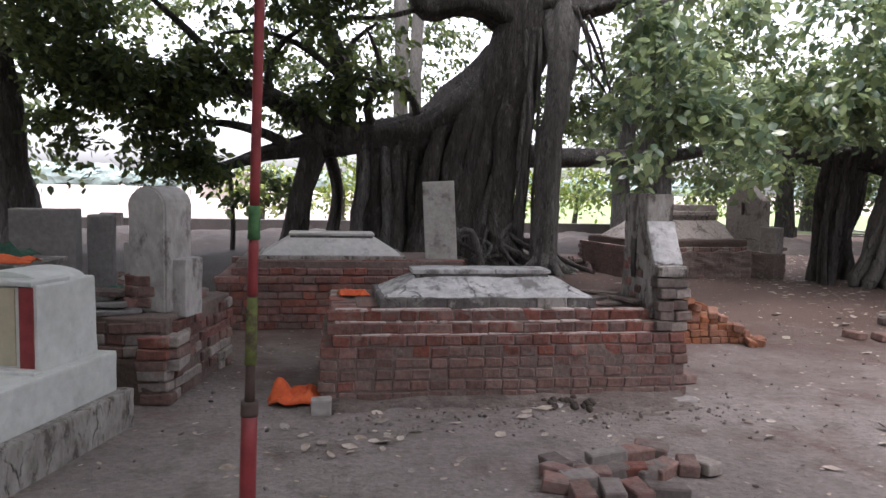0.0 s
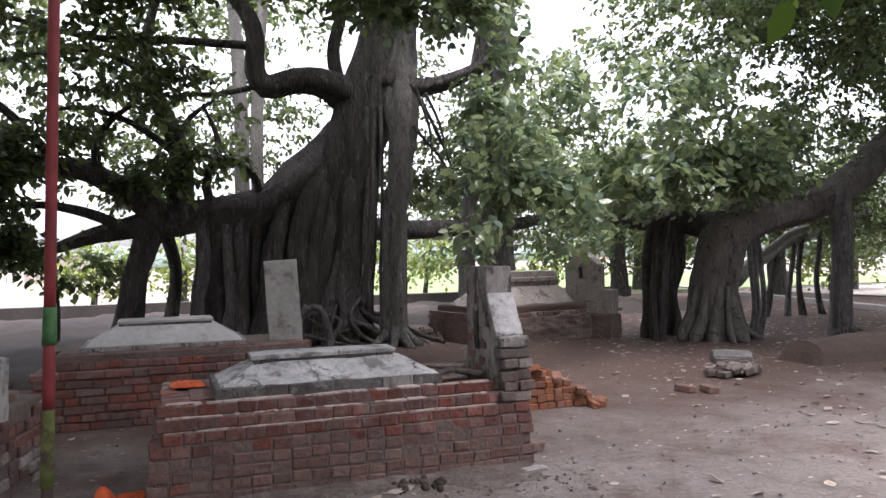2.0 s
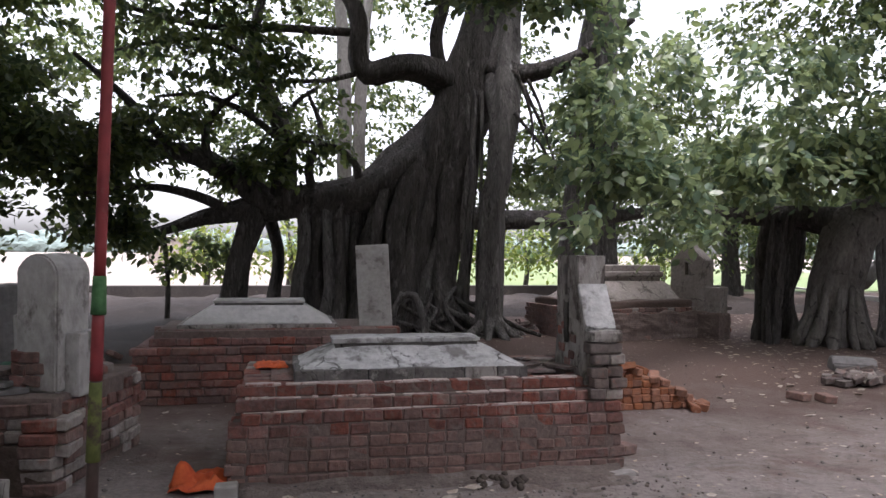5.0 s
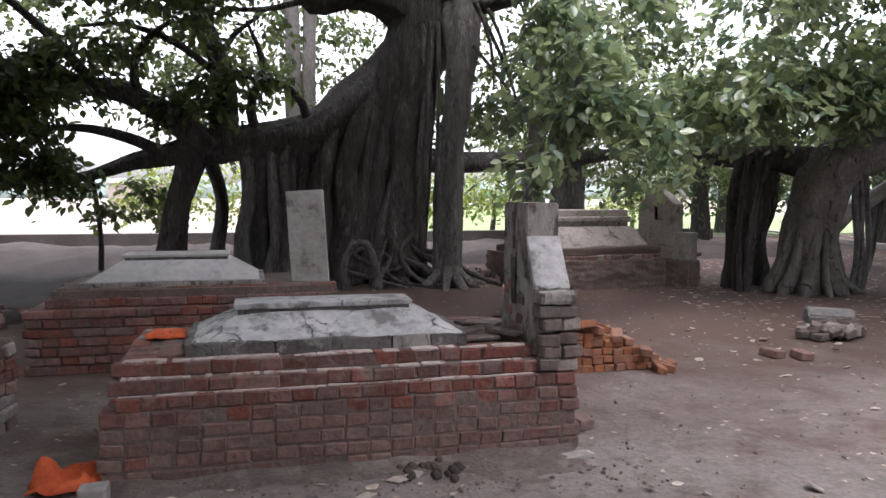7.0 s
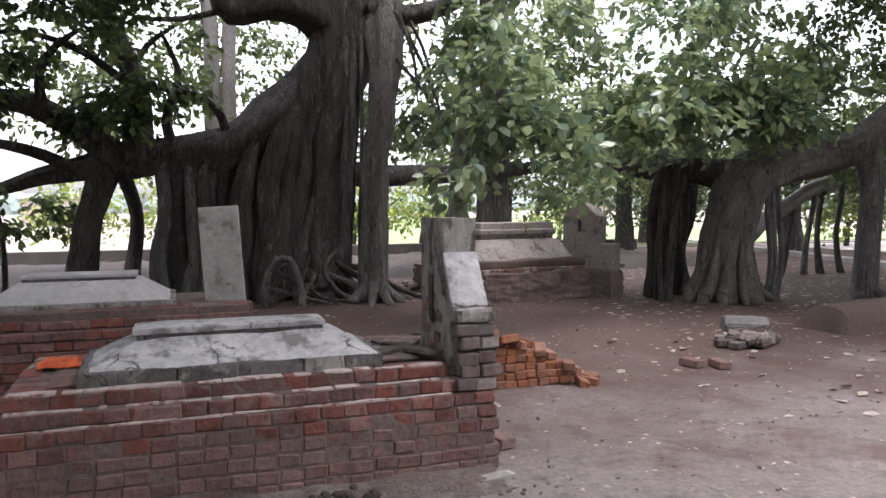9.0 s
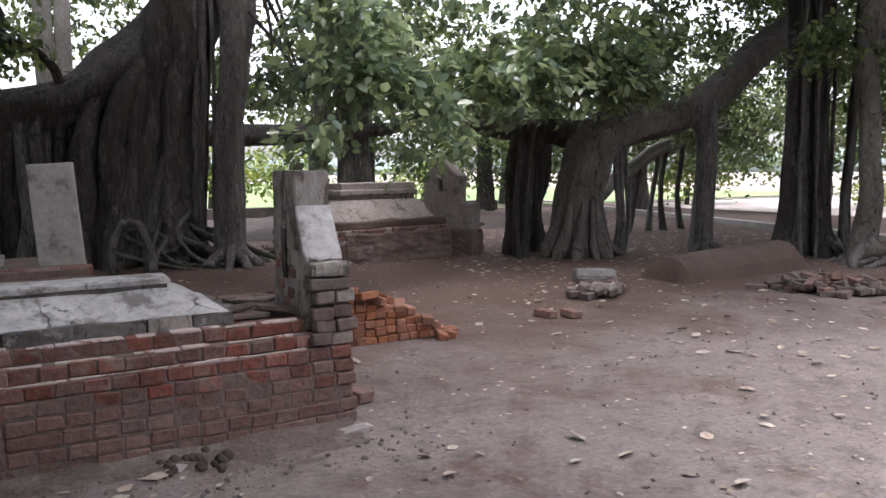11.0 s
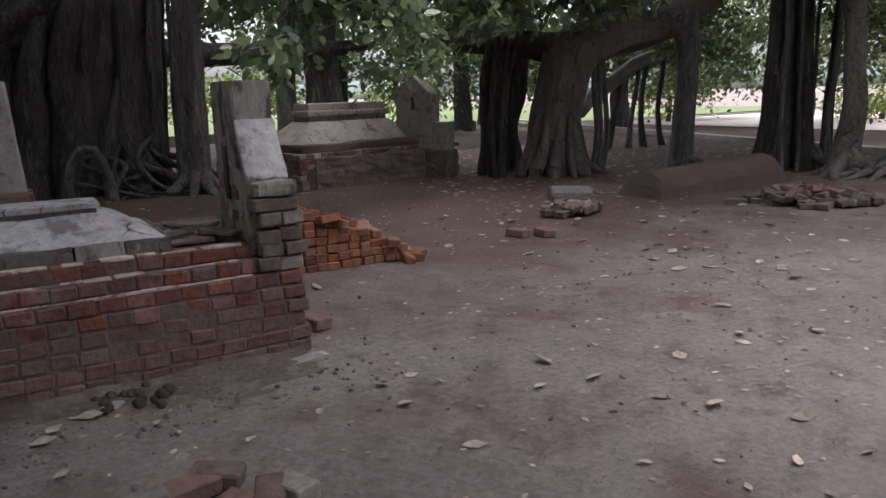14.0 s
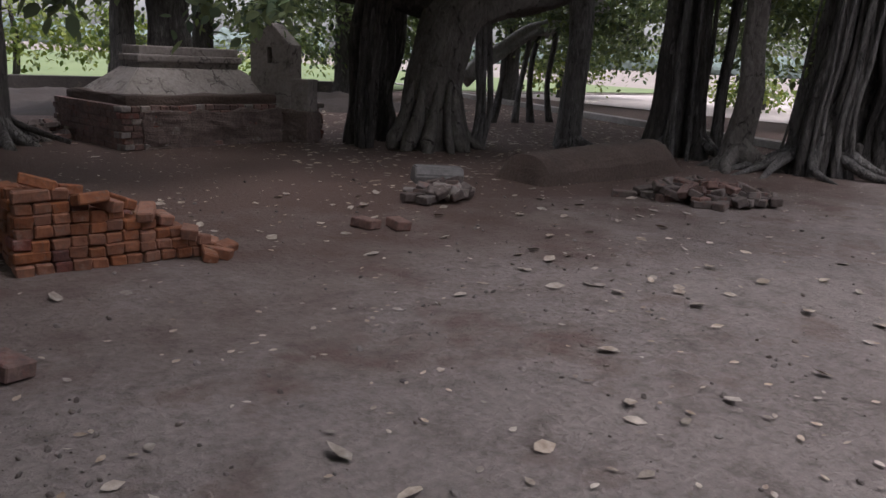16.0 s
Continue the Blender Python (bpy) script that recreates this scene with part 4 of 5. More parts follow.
def mound():
    bm = bmesh.new()
    nx, ny = 44, 16
    rows = []
    for i in range(nx + 1):
        u = i / nx
        row = []
        for j in range(ny + 1):
            v = j / ny * 2 - 1
            w = 0.40 * (1 - 0.35 * max(0, u - 0.6))
            h = (0.33 + 0.10 * u) * max(0.0, 1 - abs(v) ** 2.6) ** 0.6 * min(1, u / 0.04) * min(1, (1 - u) / 0.12)
            p = Vector((u * 2.9, v * w, 0))
            row.append(bm.verts.new((p.x, p.y, -0.03 + h + 0.02 * noise.noise(Vector((p.x * 3, p.y * 3, 1))))))
        rows.append(row)
    for a, b in zip(rows, rows[1:]):
        for k in range(ny):
            bm.faces.new((a[k], b[k], b[k + 1], a[k + 1]))
    ob = part("grave_mound", bm, EARTH, None)
    ob.matrix_world = pose(8.15, 8.05, 0, 0, 0, 2)
    return tagged(ob, "long low earthen grave mound, smooth brown soil", "grave mound")


mound()

# dung and stones by the front of the tomb
for k in range(20):
    bm = bmesh.new()
    bmesh.ops.create_icosphere(bm, subdivisions=2, radius=rnd.uniform(0.014, 0.032))
    roughen(bm, 0, 0.018, 30)
    ob = part("dung_ball", bm, DUNG, None, smooth=True)
    ob.location = (rnd.uniform(1.45, 1.78), rnd.uniform(4.66, 4.95), 0.02)
    tagged(ob, "dark dry dung ball on the ground", "dung", "dung balls by the tomb")
for x, y, a, l in ((2.47, 4.87, 10, 0.11), (1.36, 4.92, -5, 0.08), (1.52, 4.80, 60, 0.045)):
    ob = part("stone_flake", box(-l, l, -0.04, 0.045, -0.012, 0.014, 0.006, 3, 0.010), STONE)
    ob.matrix_world = pose(x, y, 0, 0, 0, a)
    tagged(ob, "flat pale stone flake on the ground", "stone", "stone flakes")


# ---- trees ----
def main_banyan():
    e = thing("banyan_tree", "huge dark banyan tree with aerial roots and a spreading crown", "tree", (2.9, 14.0, 0))
    off = Vector((2.9, 14.0, 0))
    R = lambda pts: [Vector(p) - off for p in pts]
    trunks = []
    def lp(name, pts, rad, material=BARK, sides=12, flute=0.13, wobble=0.25, label=""):
        host = trunks[0] if trunks and name == "root_strand" else e
        ob = limb_part(name, host, R(pts), rad, material, sides, flute, wobble, label)
        if name == "trunk":
            trunks.append(ob)
        return ob
    lp("trunk", [(2.98, 14.1, -0.3), (2.97, 14.05, 0.5), (2.95, 14.0, 1.3), (2.98, 14.0, 2.1), (3.12, 14.0, 2.8), (3.36, 14.0, 3.45), (3.56, 14.0, 4.0), (3.72, 14.0, 4.6), (3.9, 14.0, 5.6), (4.2, 14.2, 7.0), (4.4, 14.5, 9.0)], [0.62, 0.52, 0.47, 0.48, 0.53, 0.55, 0.54, 0.54, 0.36, 0.26, 0.15], sides=72, flute=0.16, wobble=0.1)
    # thick ridges of root grown onto the trunk, flaring at the foot
    for a, top, w, foot in ((3.35, 3.0, 0.17, 1.05), (3.95, 3.4, 0.20, 0.9), (4.5, 2.6, 0.13, 0.85), (4.85, 4.2, 0.20, 0.95), (5.35, 3.7, 0.17, 0.9)):
        c = lambda q, z, x, t=0.0: (x + q * math.cos(a + t), 14.05 + q * math.sin(a + t), z)
        lp("root_strand", [c(foot + 0.3, -0.1, 2.95), c(foot * 0.86, 0.25, 2.96), c(0.55, 0.95, 2.96), c(0.44, top * 0.62, 3.0 + 0.05 * top, rnd.uniform(-0.15, 0.15)), c(0.40, top, 2.9 + 0.14 * top, rnd.uniform(-0.2, 0.2))],
           [w * 0.6, w * 1.3, w * 1.05, w, w * 0.4], rnd.choice((BARK, BARK, PALEBARK)), 14, 0.18, 0.5)
    lp("root_strand", [(2.1, 13.8, 0.3), (2.28, 13.7, 1.2), (2.36, 13.65, 2.0), (2.55, 13.7, 2.75), (2.85, 13.75, 3.3)], [0.26, 0.2, 0.2, 0.2, 0.1], BARK, 14, 0.2, 0.4)
    for x, x1, z1, w in ((1.75, 2.1, 2.75, 0.19), (2.45, 2.75, 3.3, 0.22)):
        lp("root_strand", [(x - 0.1, 13.65, -0.1), (x, 13.62, 0.6), (x + 0.08, 13.64, 1.4), ((x + x1) / 2 + 0.02, 13.66, z1 * 0.72), (x1, 13.75, z1 * 0.95), (x1 + 0.25, 14.0, z1 + 0.25)], [w * 1.5, w * 1.1, w, w * 0.8, w * 0.55, w * 0.3], BARK, 18, 0.2, 0.5)
    for k in range(3):
        x = 3.40 + 0.17 * k
        lp("aerial_root", [(x + rnd.uniform(-0.1, 0.1), 14.7, -0.1), (x + 0.05, 14.7, 1.2), (x + 0.15, 14.6, 2.6), (x + 0.25, 14.3, 4.2)], [0.09, 0.055, 0.05, 0.09], BARK, 8, wobble=1.0)
    # roots running over the ground between trunk and column
    lp("root", [(2.15, 12.7, -0.05), (2.12, 12.65, 0.35), (2.25, 12.65, 0.68), (2.48, 12.65, 0.72), (2.62, 12.65, 0.4), (2.66, 12.6, -0.05)], [0.07, 0.05, 0.045, 0.05, 0.05, 0.07], PALEBARK, 9, 0.15, 0.8)
    for k in range(6):
        x0 = 2.35 + 0.2 * k
        lp("root", [(x0, 13.35, rnd.uniform(0.5, 1.0)), (x0 + rnd.uniform(-0.3, 0.4), 13.0, rnd.uniform(0.3, 0.6)), (x0 + rnd.uniform(-0.4, 0.7), 12.8, rnd.uniform(0.1, 0.3)), (x0 + rnd.uniform(-0.5, 1.0), 12.5, -0.03)], [0.035, 0.04, 0.035, 0.02], rnd.choice((BARK, PALEBARK)), 7, 0.1, 0.6)
    for k in range(6):
        x0 = 3.0 + 0.12 * k
        lp("root", [(x0, 13.4, 0.75 - 0.04 * k), (x0 + rnd.uniform(0.1, 0.4), 13.1, 0.45), (x0 + rnd.uniform(0.3, 0.8), 12.9, 0.25), (x0 + rnd.uniform(0.6, 1.3), 12.6, 0.02)], [0.05, 0.05, 0.045, 0.03], rnd.choice((BARK, PALEBARK)), 7, 0.1, 0.9)
    # the pale column standing clear of the trunk
    lp("aerial_root", [(3.85, 12.9, -0.2), (3.85, 12.9, 0.35), (3.87, 12.9, 1.3), (3.92, 12.9, 2.3), (4.03, 12.95, 3.2), (4.13, 13.1, 3.9), (4.22, 13.35, 4.5), (4.3, 13.6, 5.3), (4.6, 13.7, 6.6)], [0.34, 0.25, 0.20, 0.20, 0.21, 0.25, 0.29, 0.24, 0.12], PALEBARK, 28, 0.13)
    for dx, dy in ((-0.4, -0.2), (0.35, -0.3), (0.1, -0.55), (-0.15, -0.5), (0.5, 0.1)):
        lp("root", [(3.85, 12.9, 0.6), (3.85 + dx * 0.5, 12.9 + dy * 0.5, 0.2), (3.85 + dx * 1.5, 12.9 + dy * 1.5, -0.06)], [0.11, 0.09, 0.04], PALEBARK, 8, wobble=0.5)
    for x, x1, y, r in ((3.50, 3.72, 13.3, 0.05), (3.60, 3.86, 13.5, 0.035), (3.68, 3.80, 13.2, 0.03), (3.44, 3.66, 13.4, 0.06)):
        lp("aerial_root", [(x, y, -0.1), (x + 0.03, y, 1.2), ((x + x1) / 2, y, 2.6), (x1, y + 0.2, 4.4)], [r * 1.4, r, r, r * 1.5], rnd.choice((BARK, PALEBARK)), 8, wobble=1.0)
    # the low bough to the left, with its props
    lp("bough", [(3.3, 14.3, 4.0), (2.75, 14.15, 3.25), (2.2, 14.03, 2.80), (1.56, 14.0, 2.50), (0.82, 14.0, 2.40), (0.09, 14.0, 2.27), (-0.45, 14.0, 2.16), (-1.06, 14.0, 2.02), (-1.76, 14.0, 1.80), (-2.4, 13.9, 1.65)], [0.36, 0.44, 0.40, 0.33, 0.27, 0.25, 0.18, 0.13, 0.08, 0.03], sides=40)
    lp("bough", [(0.3, 14.0, 2.3), (0.33, 14.0, 3.0), (0.25, 14.0, 3.6), (-0.1, 14.0, 4.5), (-0.26, 14.0, 5.2), (0.0, 13.8, 6.2)], [0.25, 0.20, 0.17, 0.13, 0.10, 0.05], sides=18)
    lp("branch", [(0.2, 14.0, 3.6), (0.5, 13.9, 4.1), (0.9, 13.8, 4.4)], [0.07, 0.05, 0.03], sides=7)
    lp("bough", [(0.1, 14.0, 2.25), (-0.45, 13.9, 2.68), (-1.12, 13.8, 3.05), (-1.8, 13.6, 3.15), (-2.6, 13.4, 3.2), (-4.0, 13.0, 3.6)], [0.26, 0.20, 0.17, 0.14, 0.1, 0.04], sides=18)
    lp("branch", [(-0.96, 13.8, 2.95), (-1.02, 13.7, 3.5), (-0.76, 13.6, 3.95), (-0.4, 13.5, 4.2)], [0.10, 0.08, 0.06, 0.03], sides=8)
    lp("branch", [(-1.5, 13.7, 3.1), (-2.2, 13.5, 3.9), (-3.0, 13.2, 4.6)], [0.09, 0.07, 0.03], sides=8)
    lp("branch", [(-0.6, 13.9, 2.15), (-1.3, 13.7, 2.45), (-2.1, 13.4, 2.5), (-3.0, 13.1, 2.3)], [0.10, 0.08, 0.05, 0.02], sides=8, wobble=0.6)
    lp("branch", [(-1.9, 13.6, 3.15), (-2.5, 13.4, 2.9), (-3.3, 13.2, 2.5)], [0.07, 0.05, 0.02], sides=7, wobble=0.6)
    lp("branch", [(0.9, 14.0, 2.3), (0.75, 13.9, 2.9), (0.95, 13.8, 3.6), (0.7, 13.7, 4.3)], [0.10, 0.07, 0.05, 0.02], sides=8, wobble=0.7)
    lp("branch", [(1.7, 14.0, 2.5), (1.6, 13.8, 3.0), (1.2, 13.6, 3.3), (0.6, 13.4, 3.35)], [0.09, 0.07, 0.05, 0.02], sides=8, wobble=0.7)
    lp("branch", [(-0.2, 14.0, 4.8), (-0.9, 13.8, 5.1), (-1.6, 13.5, 5.0), (-2.4, 13.3, 4.7)], [0.07, 0.06, 0.04, 0.02], sides=7, wobble=0.7)
    lp("branch", [(0.25, 14.0, 3.4), (-0.4, 13.8, 3.9), (-1.1, 13.6, 4.1), (-1.8, 13.4, 4.0)], [0.07, 0.06, 0.04, 0.02], sides=7, wobble=0.7)
    lp("prop_root", [(-0.66, 14.1, -0.15), (-0.56, 14.05, 0.48), (-0.42, 14.0, 1.44), (-0.14, 14.0, 2.2)], [0.32, 0.25, 0.20, 0.24], sides=24)
    lp("prop_root", [(0.12, 15.0, -0.1), (0.15, 15.0, 0.4), (0.22, 14.9, 1.4), (0.05, 14.5, 2.1)], [0.18, 0.14, 0.11, 0.12])
    lp("prop_root", [(-1.75, 14.6, -0.1), (-1.72, 14.5, 0.9), (-1.74, 14.0, 1.85)], [0.05, 0.04, 0.04], sides=7)
    for k in range(15):
        x = 0.62 + 0.11 * k + rnd.uniform(-0.04, 0.04)
        y = 14.0 + rnd.uniform(-0.25, 0.35)
        r = rnd.uniform(0.06, 0.14)
        lp("hanging_root", [(x + rnd.uniform(-0.15, 0.15), y, -0.1), (x + rnd.uniform(-0.06, 0.06), y, 0.7), (x, y, 1.5), (x + 0.05, 14.0, 2.3 + 0.02 * k)], [r * 1.5, r, r * 0.9, r * 1.1], rnd.choice((BARK, BARK, PALEBARK)), 8, wobble=0.7)
    for k in range(26):
        x = 0.62 + 0.06 * k + rnd.uniform(-0.05, 0.05)
        y = 14.55 + rnd.uniform(-0.2, 0.4)
        r = rnd.uniform(0.045, 0.13)
        lp("hanging_root", [(x + rnd.uniform(-0.2, 0.2), y, -0.1), (x + rnd.uniform(-0.08, 0.08), y, 0.7), (x, y, 1.5), (x + 0.05, 14.1, 2.3)], [r * 1.6, r, r * 0.9, r * 1.1], rnd.choice((BARK, BARK, PALEBARK)), 8, wobble=0.9)
    for k in range(14):
        x, r = 1.85 + 0.09 * k, rnd.uniform(0.07, 0.13)
        lp("hanging_root", [(x + rnd.uniform(-0.1, 0.1), 14.9, -0.1), (x, 14.8, 0.9), (x + 0.03, 14.6, 1.9), (x + 0.1, 14.3, 2.7)], [r * 1.5, r, r, r], BARK, 8, wobble=0.9)
    # upper limbs
    lp("bough", [(3.55, 14.0, 4.5), (2.9, 13.7, 4.75), (2.32, 13.6, 4.78), (1.75, 13.6, 4.66), (1.56, 13.6, 4.95), (1.58, 13.6, 5.5), (1.45, 13.6, 5.95), (1.03, 13.5, 6.3), (0.09, 13.2, 6.6), (-1.5, 12.6, 6.9)], [0.36, 0.24, 0.2, 0.19, 0.18, 0.17, 0.15, 0.12, 0.09, 0.04], sides=12)
    lp("branch", [(1.6, 13.6, 5.35), (0.34, 13.7, 5.38), (-1.14, 13.6, 5.3), (-2.6, 13.2, 5.5)], [0.08, 0.07, 0.06, 0.03], sides=8)
    lp("branch", [(1.8, 13.6, 4.7), (1.0, 13.5, 4.45), (0.3, 13.3, 4.35)], [0.06, 0.05, 0.03], sides=7)
    lp("branch", [(3.2, 14.0, 4.8), (3.07, 14.0, 5.5), (3.2, 13.8, 6.2), (3.3, 13.4, 7.4)], [0.17, 0.14, 0.12, 0.06], sides=9)
    lp("bough", [(4.0, 13.6, 4.9), (4.6, 13.2, 4.7), (5.3, 12.6, 4.9), (6.0, 11.8, 5.4)], [0.25, 0.15, 0.11, 0.05])
    for x0, x1, z0, z1 in ((4.3, 4.5, 4.6, 3.2), (4.4, 5.0, 4.4, 2.6), (4.5, 4.75, 4.5, 3.4), (4.25, 4.9, 3.9, 2.9)):
        lp("hanging_root", [(x0, 12.8, z0), ((x0 + x1) / 2 + 0.06, 12.6, (z0 + z1) / 2), (x1, 12.5, z1)], [0.035, 0.03, 0.015], BARK, 6, wobble=1.0)
    lp("bough", [(3.4, 14.4, 2.2), (4.6, 14.6, 2.1), (6.2, 14.6, 2.15), (7.6, 14.4, 2.3)], [0.25, 0.19, 0.16, 0.1])
    crown(e, [((-3.6 - 2.9, 13.3 - 14, 5.0), (3.4, 2.6, 2.1), 500), ((-3.4 - 2.9, 13.0 - 14, 2.6), (1.4, 1.3, 1.3), 330), ((-2.3 - 2.9, 13.3 - 14, 2.9), (1.0, 0.9, 0.8), 150), ((-1.9 - 2.9, 13.5 - 14, 3.9), (1.1, 0.9, 0.6), 110), ((-1.0 - 2.9, 13.0 - 14, 4.6), (2.0, 1.4, 1.0), 300),
              ((-2.3 - 2.9, 13.6 - 14, 1.95), (0.8, 0.7, 0.4), 110), ((0.6 - 2.9, 13.5 - 14, 3.3), (0.8, 0.5, 0.4), 40), ((0.5 - 2.9, 13.4 - 14, 4.4), (0.9, 0.6, 0.5), 50), ((-1.4 - 2.9, 14.2 - 14, 1.45), (0.9, 0.6, 0.35), 80), ((-0.2 - 2.9, 13.8 - 14, 2.95), (0.9, 0.6, 0.4), 60),
              ((1.2 - 2.9, 11.4 - 14, 7.3), (4.6, 3.2, 1.6), 2300), ((3.2 - 2.9, 11.0 - 14, 5.9), (2.2, 1.6, 0.8), 420), ((-2.5 - 2.9, 9.5 - 14, 6.5), (3.8, 3.0, 1.3), 1000),
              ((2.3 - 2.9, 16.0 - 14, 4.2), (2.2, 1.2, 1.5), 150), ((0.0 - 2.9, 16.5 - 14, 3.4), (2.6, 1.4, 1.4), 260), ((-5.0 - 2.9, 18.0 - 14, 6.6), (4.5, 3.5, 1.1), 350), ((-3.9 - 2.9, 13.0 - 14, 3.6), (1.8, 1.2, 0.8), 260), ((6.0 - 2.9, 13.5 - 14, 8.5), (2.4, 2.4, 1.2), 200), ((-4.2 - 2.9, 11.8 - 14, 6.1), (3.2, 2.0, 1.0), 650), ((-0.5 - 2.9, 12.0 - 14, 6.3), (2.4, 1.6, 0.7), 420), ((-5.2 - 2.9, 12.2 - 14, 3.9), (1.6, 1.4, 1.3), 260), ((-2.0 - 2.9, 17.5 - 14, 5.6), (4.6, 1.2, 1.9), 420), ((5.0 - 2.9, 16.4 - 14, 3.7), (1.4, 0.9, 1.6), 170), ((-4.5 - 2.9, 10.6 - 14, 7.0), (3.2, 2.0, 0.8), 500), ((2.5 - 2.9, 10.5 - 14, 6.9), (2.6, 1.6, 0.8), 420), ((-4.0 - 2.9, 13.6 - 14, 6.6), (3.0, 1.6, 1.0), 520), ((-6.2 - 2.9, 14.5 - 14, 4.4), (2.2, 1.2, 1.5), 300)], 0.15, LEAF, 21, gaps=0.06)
    # same tree's leaves in the lightened copy, as if lit from the front
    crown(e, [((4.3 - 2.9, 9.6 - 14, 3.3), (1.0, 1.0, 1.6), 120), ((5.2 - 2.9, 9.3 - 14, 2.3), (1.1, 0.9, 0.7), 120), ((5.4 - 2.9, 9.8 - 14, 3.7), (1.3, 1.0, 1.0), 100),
              ((4.2 - 2.9, 10.4 - 14, 5.2), (1.3, 1.2, 1.1), 180), ((3.9 - 2.9, 8.9 - 14, 2.1), (0.5, 0.5, 0.5), 40), ((6.0 - 2.9, 9.4 - 14, 2.1), (0.7, 0.6, 0.5), 60), ((7.1 - 2.9, 9.6 - 14, 2.75), (1.1, 0.8, 0.6), 120), ((8.5 - 2.9, 9.7 - 14, 3.0), (1.2, 0.8, 0.5), 110), ((7.6 - 2.9, 9.8 - 14, 4.0), (1.5, 0.9, 0.6), 120)], 0.17, LEAFLIT, 22, gaps=0.13, name="front_crown", label="leaf sprays hanging in front, light and sky sheen put into their green")
    return e


main_banyan()


def twin_stems():
    e = thing("slender_tree", "pair of slender pale trunks behind the banyan", "tree", (1.7, 16.0, 0))
    limb_part("stem", e, [(-0.2, 0, -0.1), (-0.15, 0, 3.0), (-0.17, 0, 5.5), (-0.5, 0, 8.5)], [0.19, 0.15, 0.14, 0.08], STEMBARK, 12, 0.06)
    limb_part("stem", e, [(0.1, 0.1, -0.1), (0.17, 0, 3.1), (0.2, 0, 5.0), (0.45, 0, 8.5)], [0.17, 0.13, 0.13, 0.08], STEMBARK, 12, 0.06)
    crown(e, [((-0.5, 1.5, 7.6), (3.2, 2.4, 1.9), 700), ((-3.5, 2.5, 5.0), (3.0, 2.0, 1.6), 120), ((0.5, 2.5, 4.8), (1.6, 1.4, 1.2), 150)], 0.13, LEAF, 31, 22, 0.16, gaps=0.08)
    return e


twin_stems()


def back_tree():
    e = thing("banyan_tree", "grey-trunked tree leaning behind the far tomb", "tree", (6.7, 15.0, 0))
    limb_part("trunk", e, [(0.14, 0, -0.2), (0.14, 0, 1.71), (0.23, 0, 3.93), (0.26, 0, 6.27), (0.42, 0, 7.36), (0.78, 0, 8.36), (1.49, 0, 9.35), (2.14, 0, 10.24), (3.34, 0, 11.14)], [0.42, 0.32, 0.29, 0.29, 0.31, 0.30, 0.26, 0.22, 0.12], PALEBARK, 32)
    limb_part("aerial_root", e, [(-0.59, -0.2, -0.1), (-0.59, 0, 1.36), (-0.47, 0, 2.92), (-0.35, 0, 4.55), (-0.24, 0, 5.84), (0.16, 0, 7.4399999999999995)], [0.2, 0.17, 0.15, 0.14, 0.14, 0.1], PALEBARK, 14)
    crown(e, [((-1.0, 1.5, 4.6), (1.4, 1.0, 2.0), 220), ((0.6, -1.0, 4.6), (1.5, 1.4, 1.2), 240), ((-1.5, -1.0, 8.0), (2.2, 2.0, 1.6), 420), ((3.0, 0.5, 10.5), (3.0, 2.4, 1.4), 420), ((0.2, 0, 3.6), (1.3, 1.2, 0.7), 140)], 0.13, LEAF, 41)
    return e


back_tree()


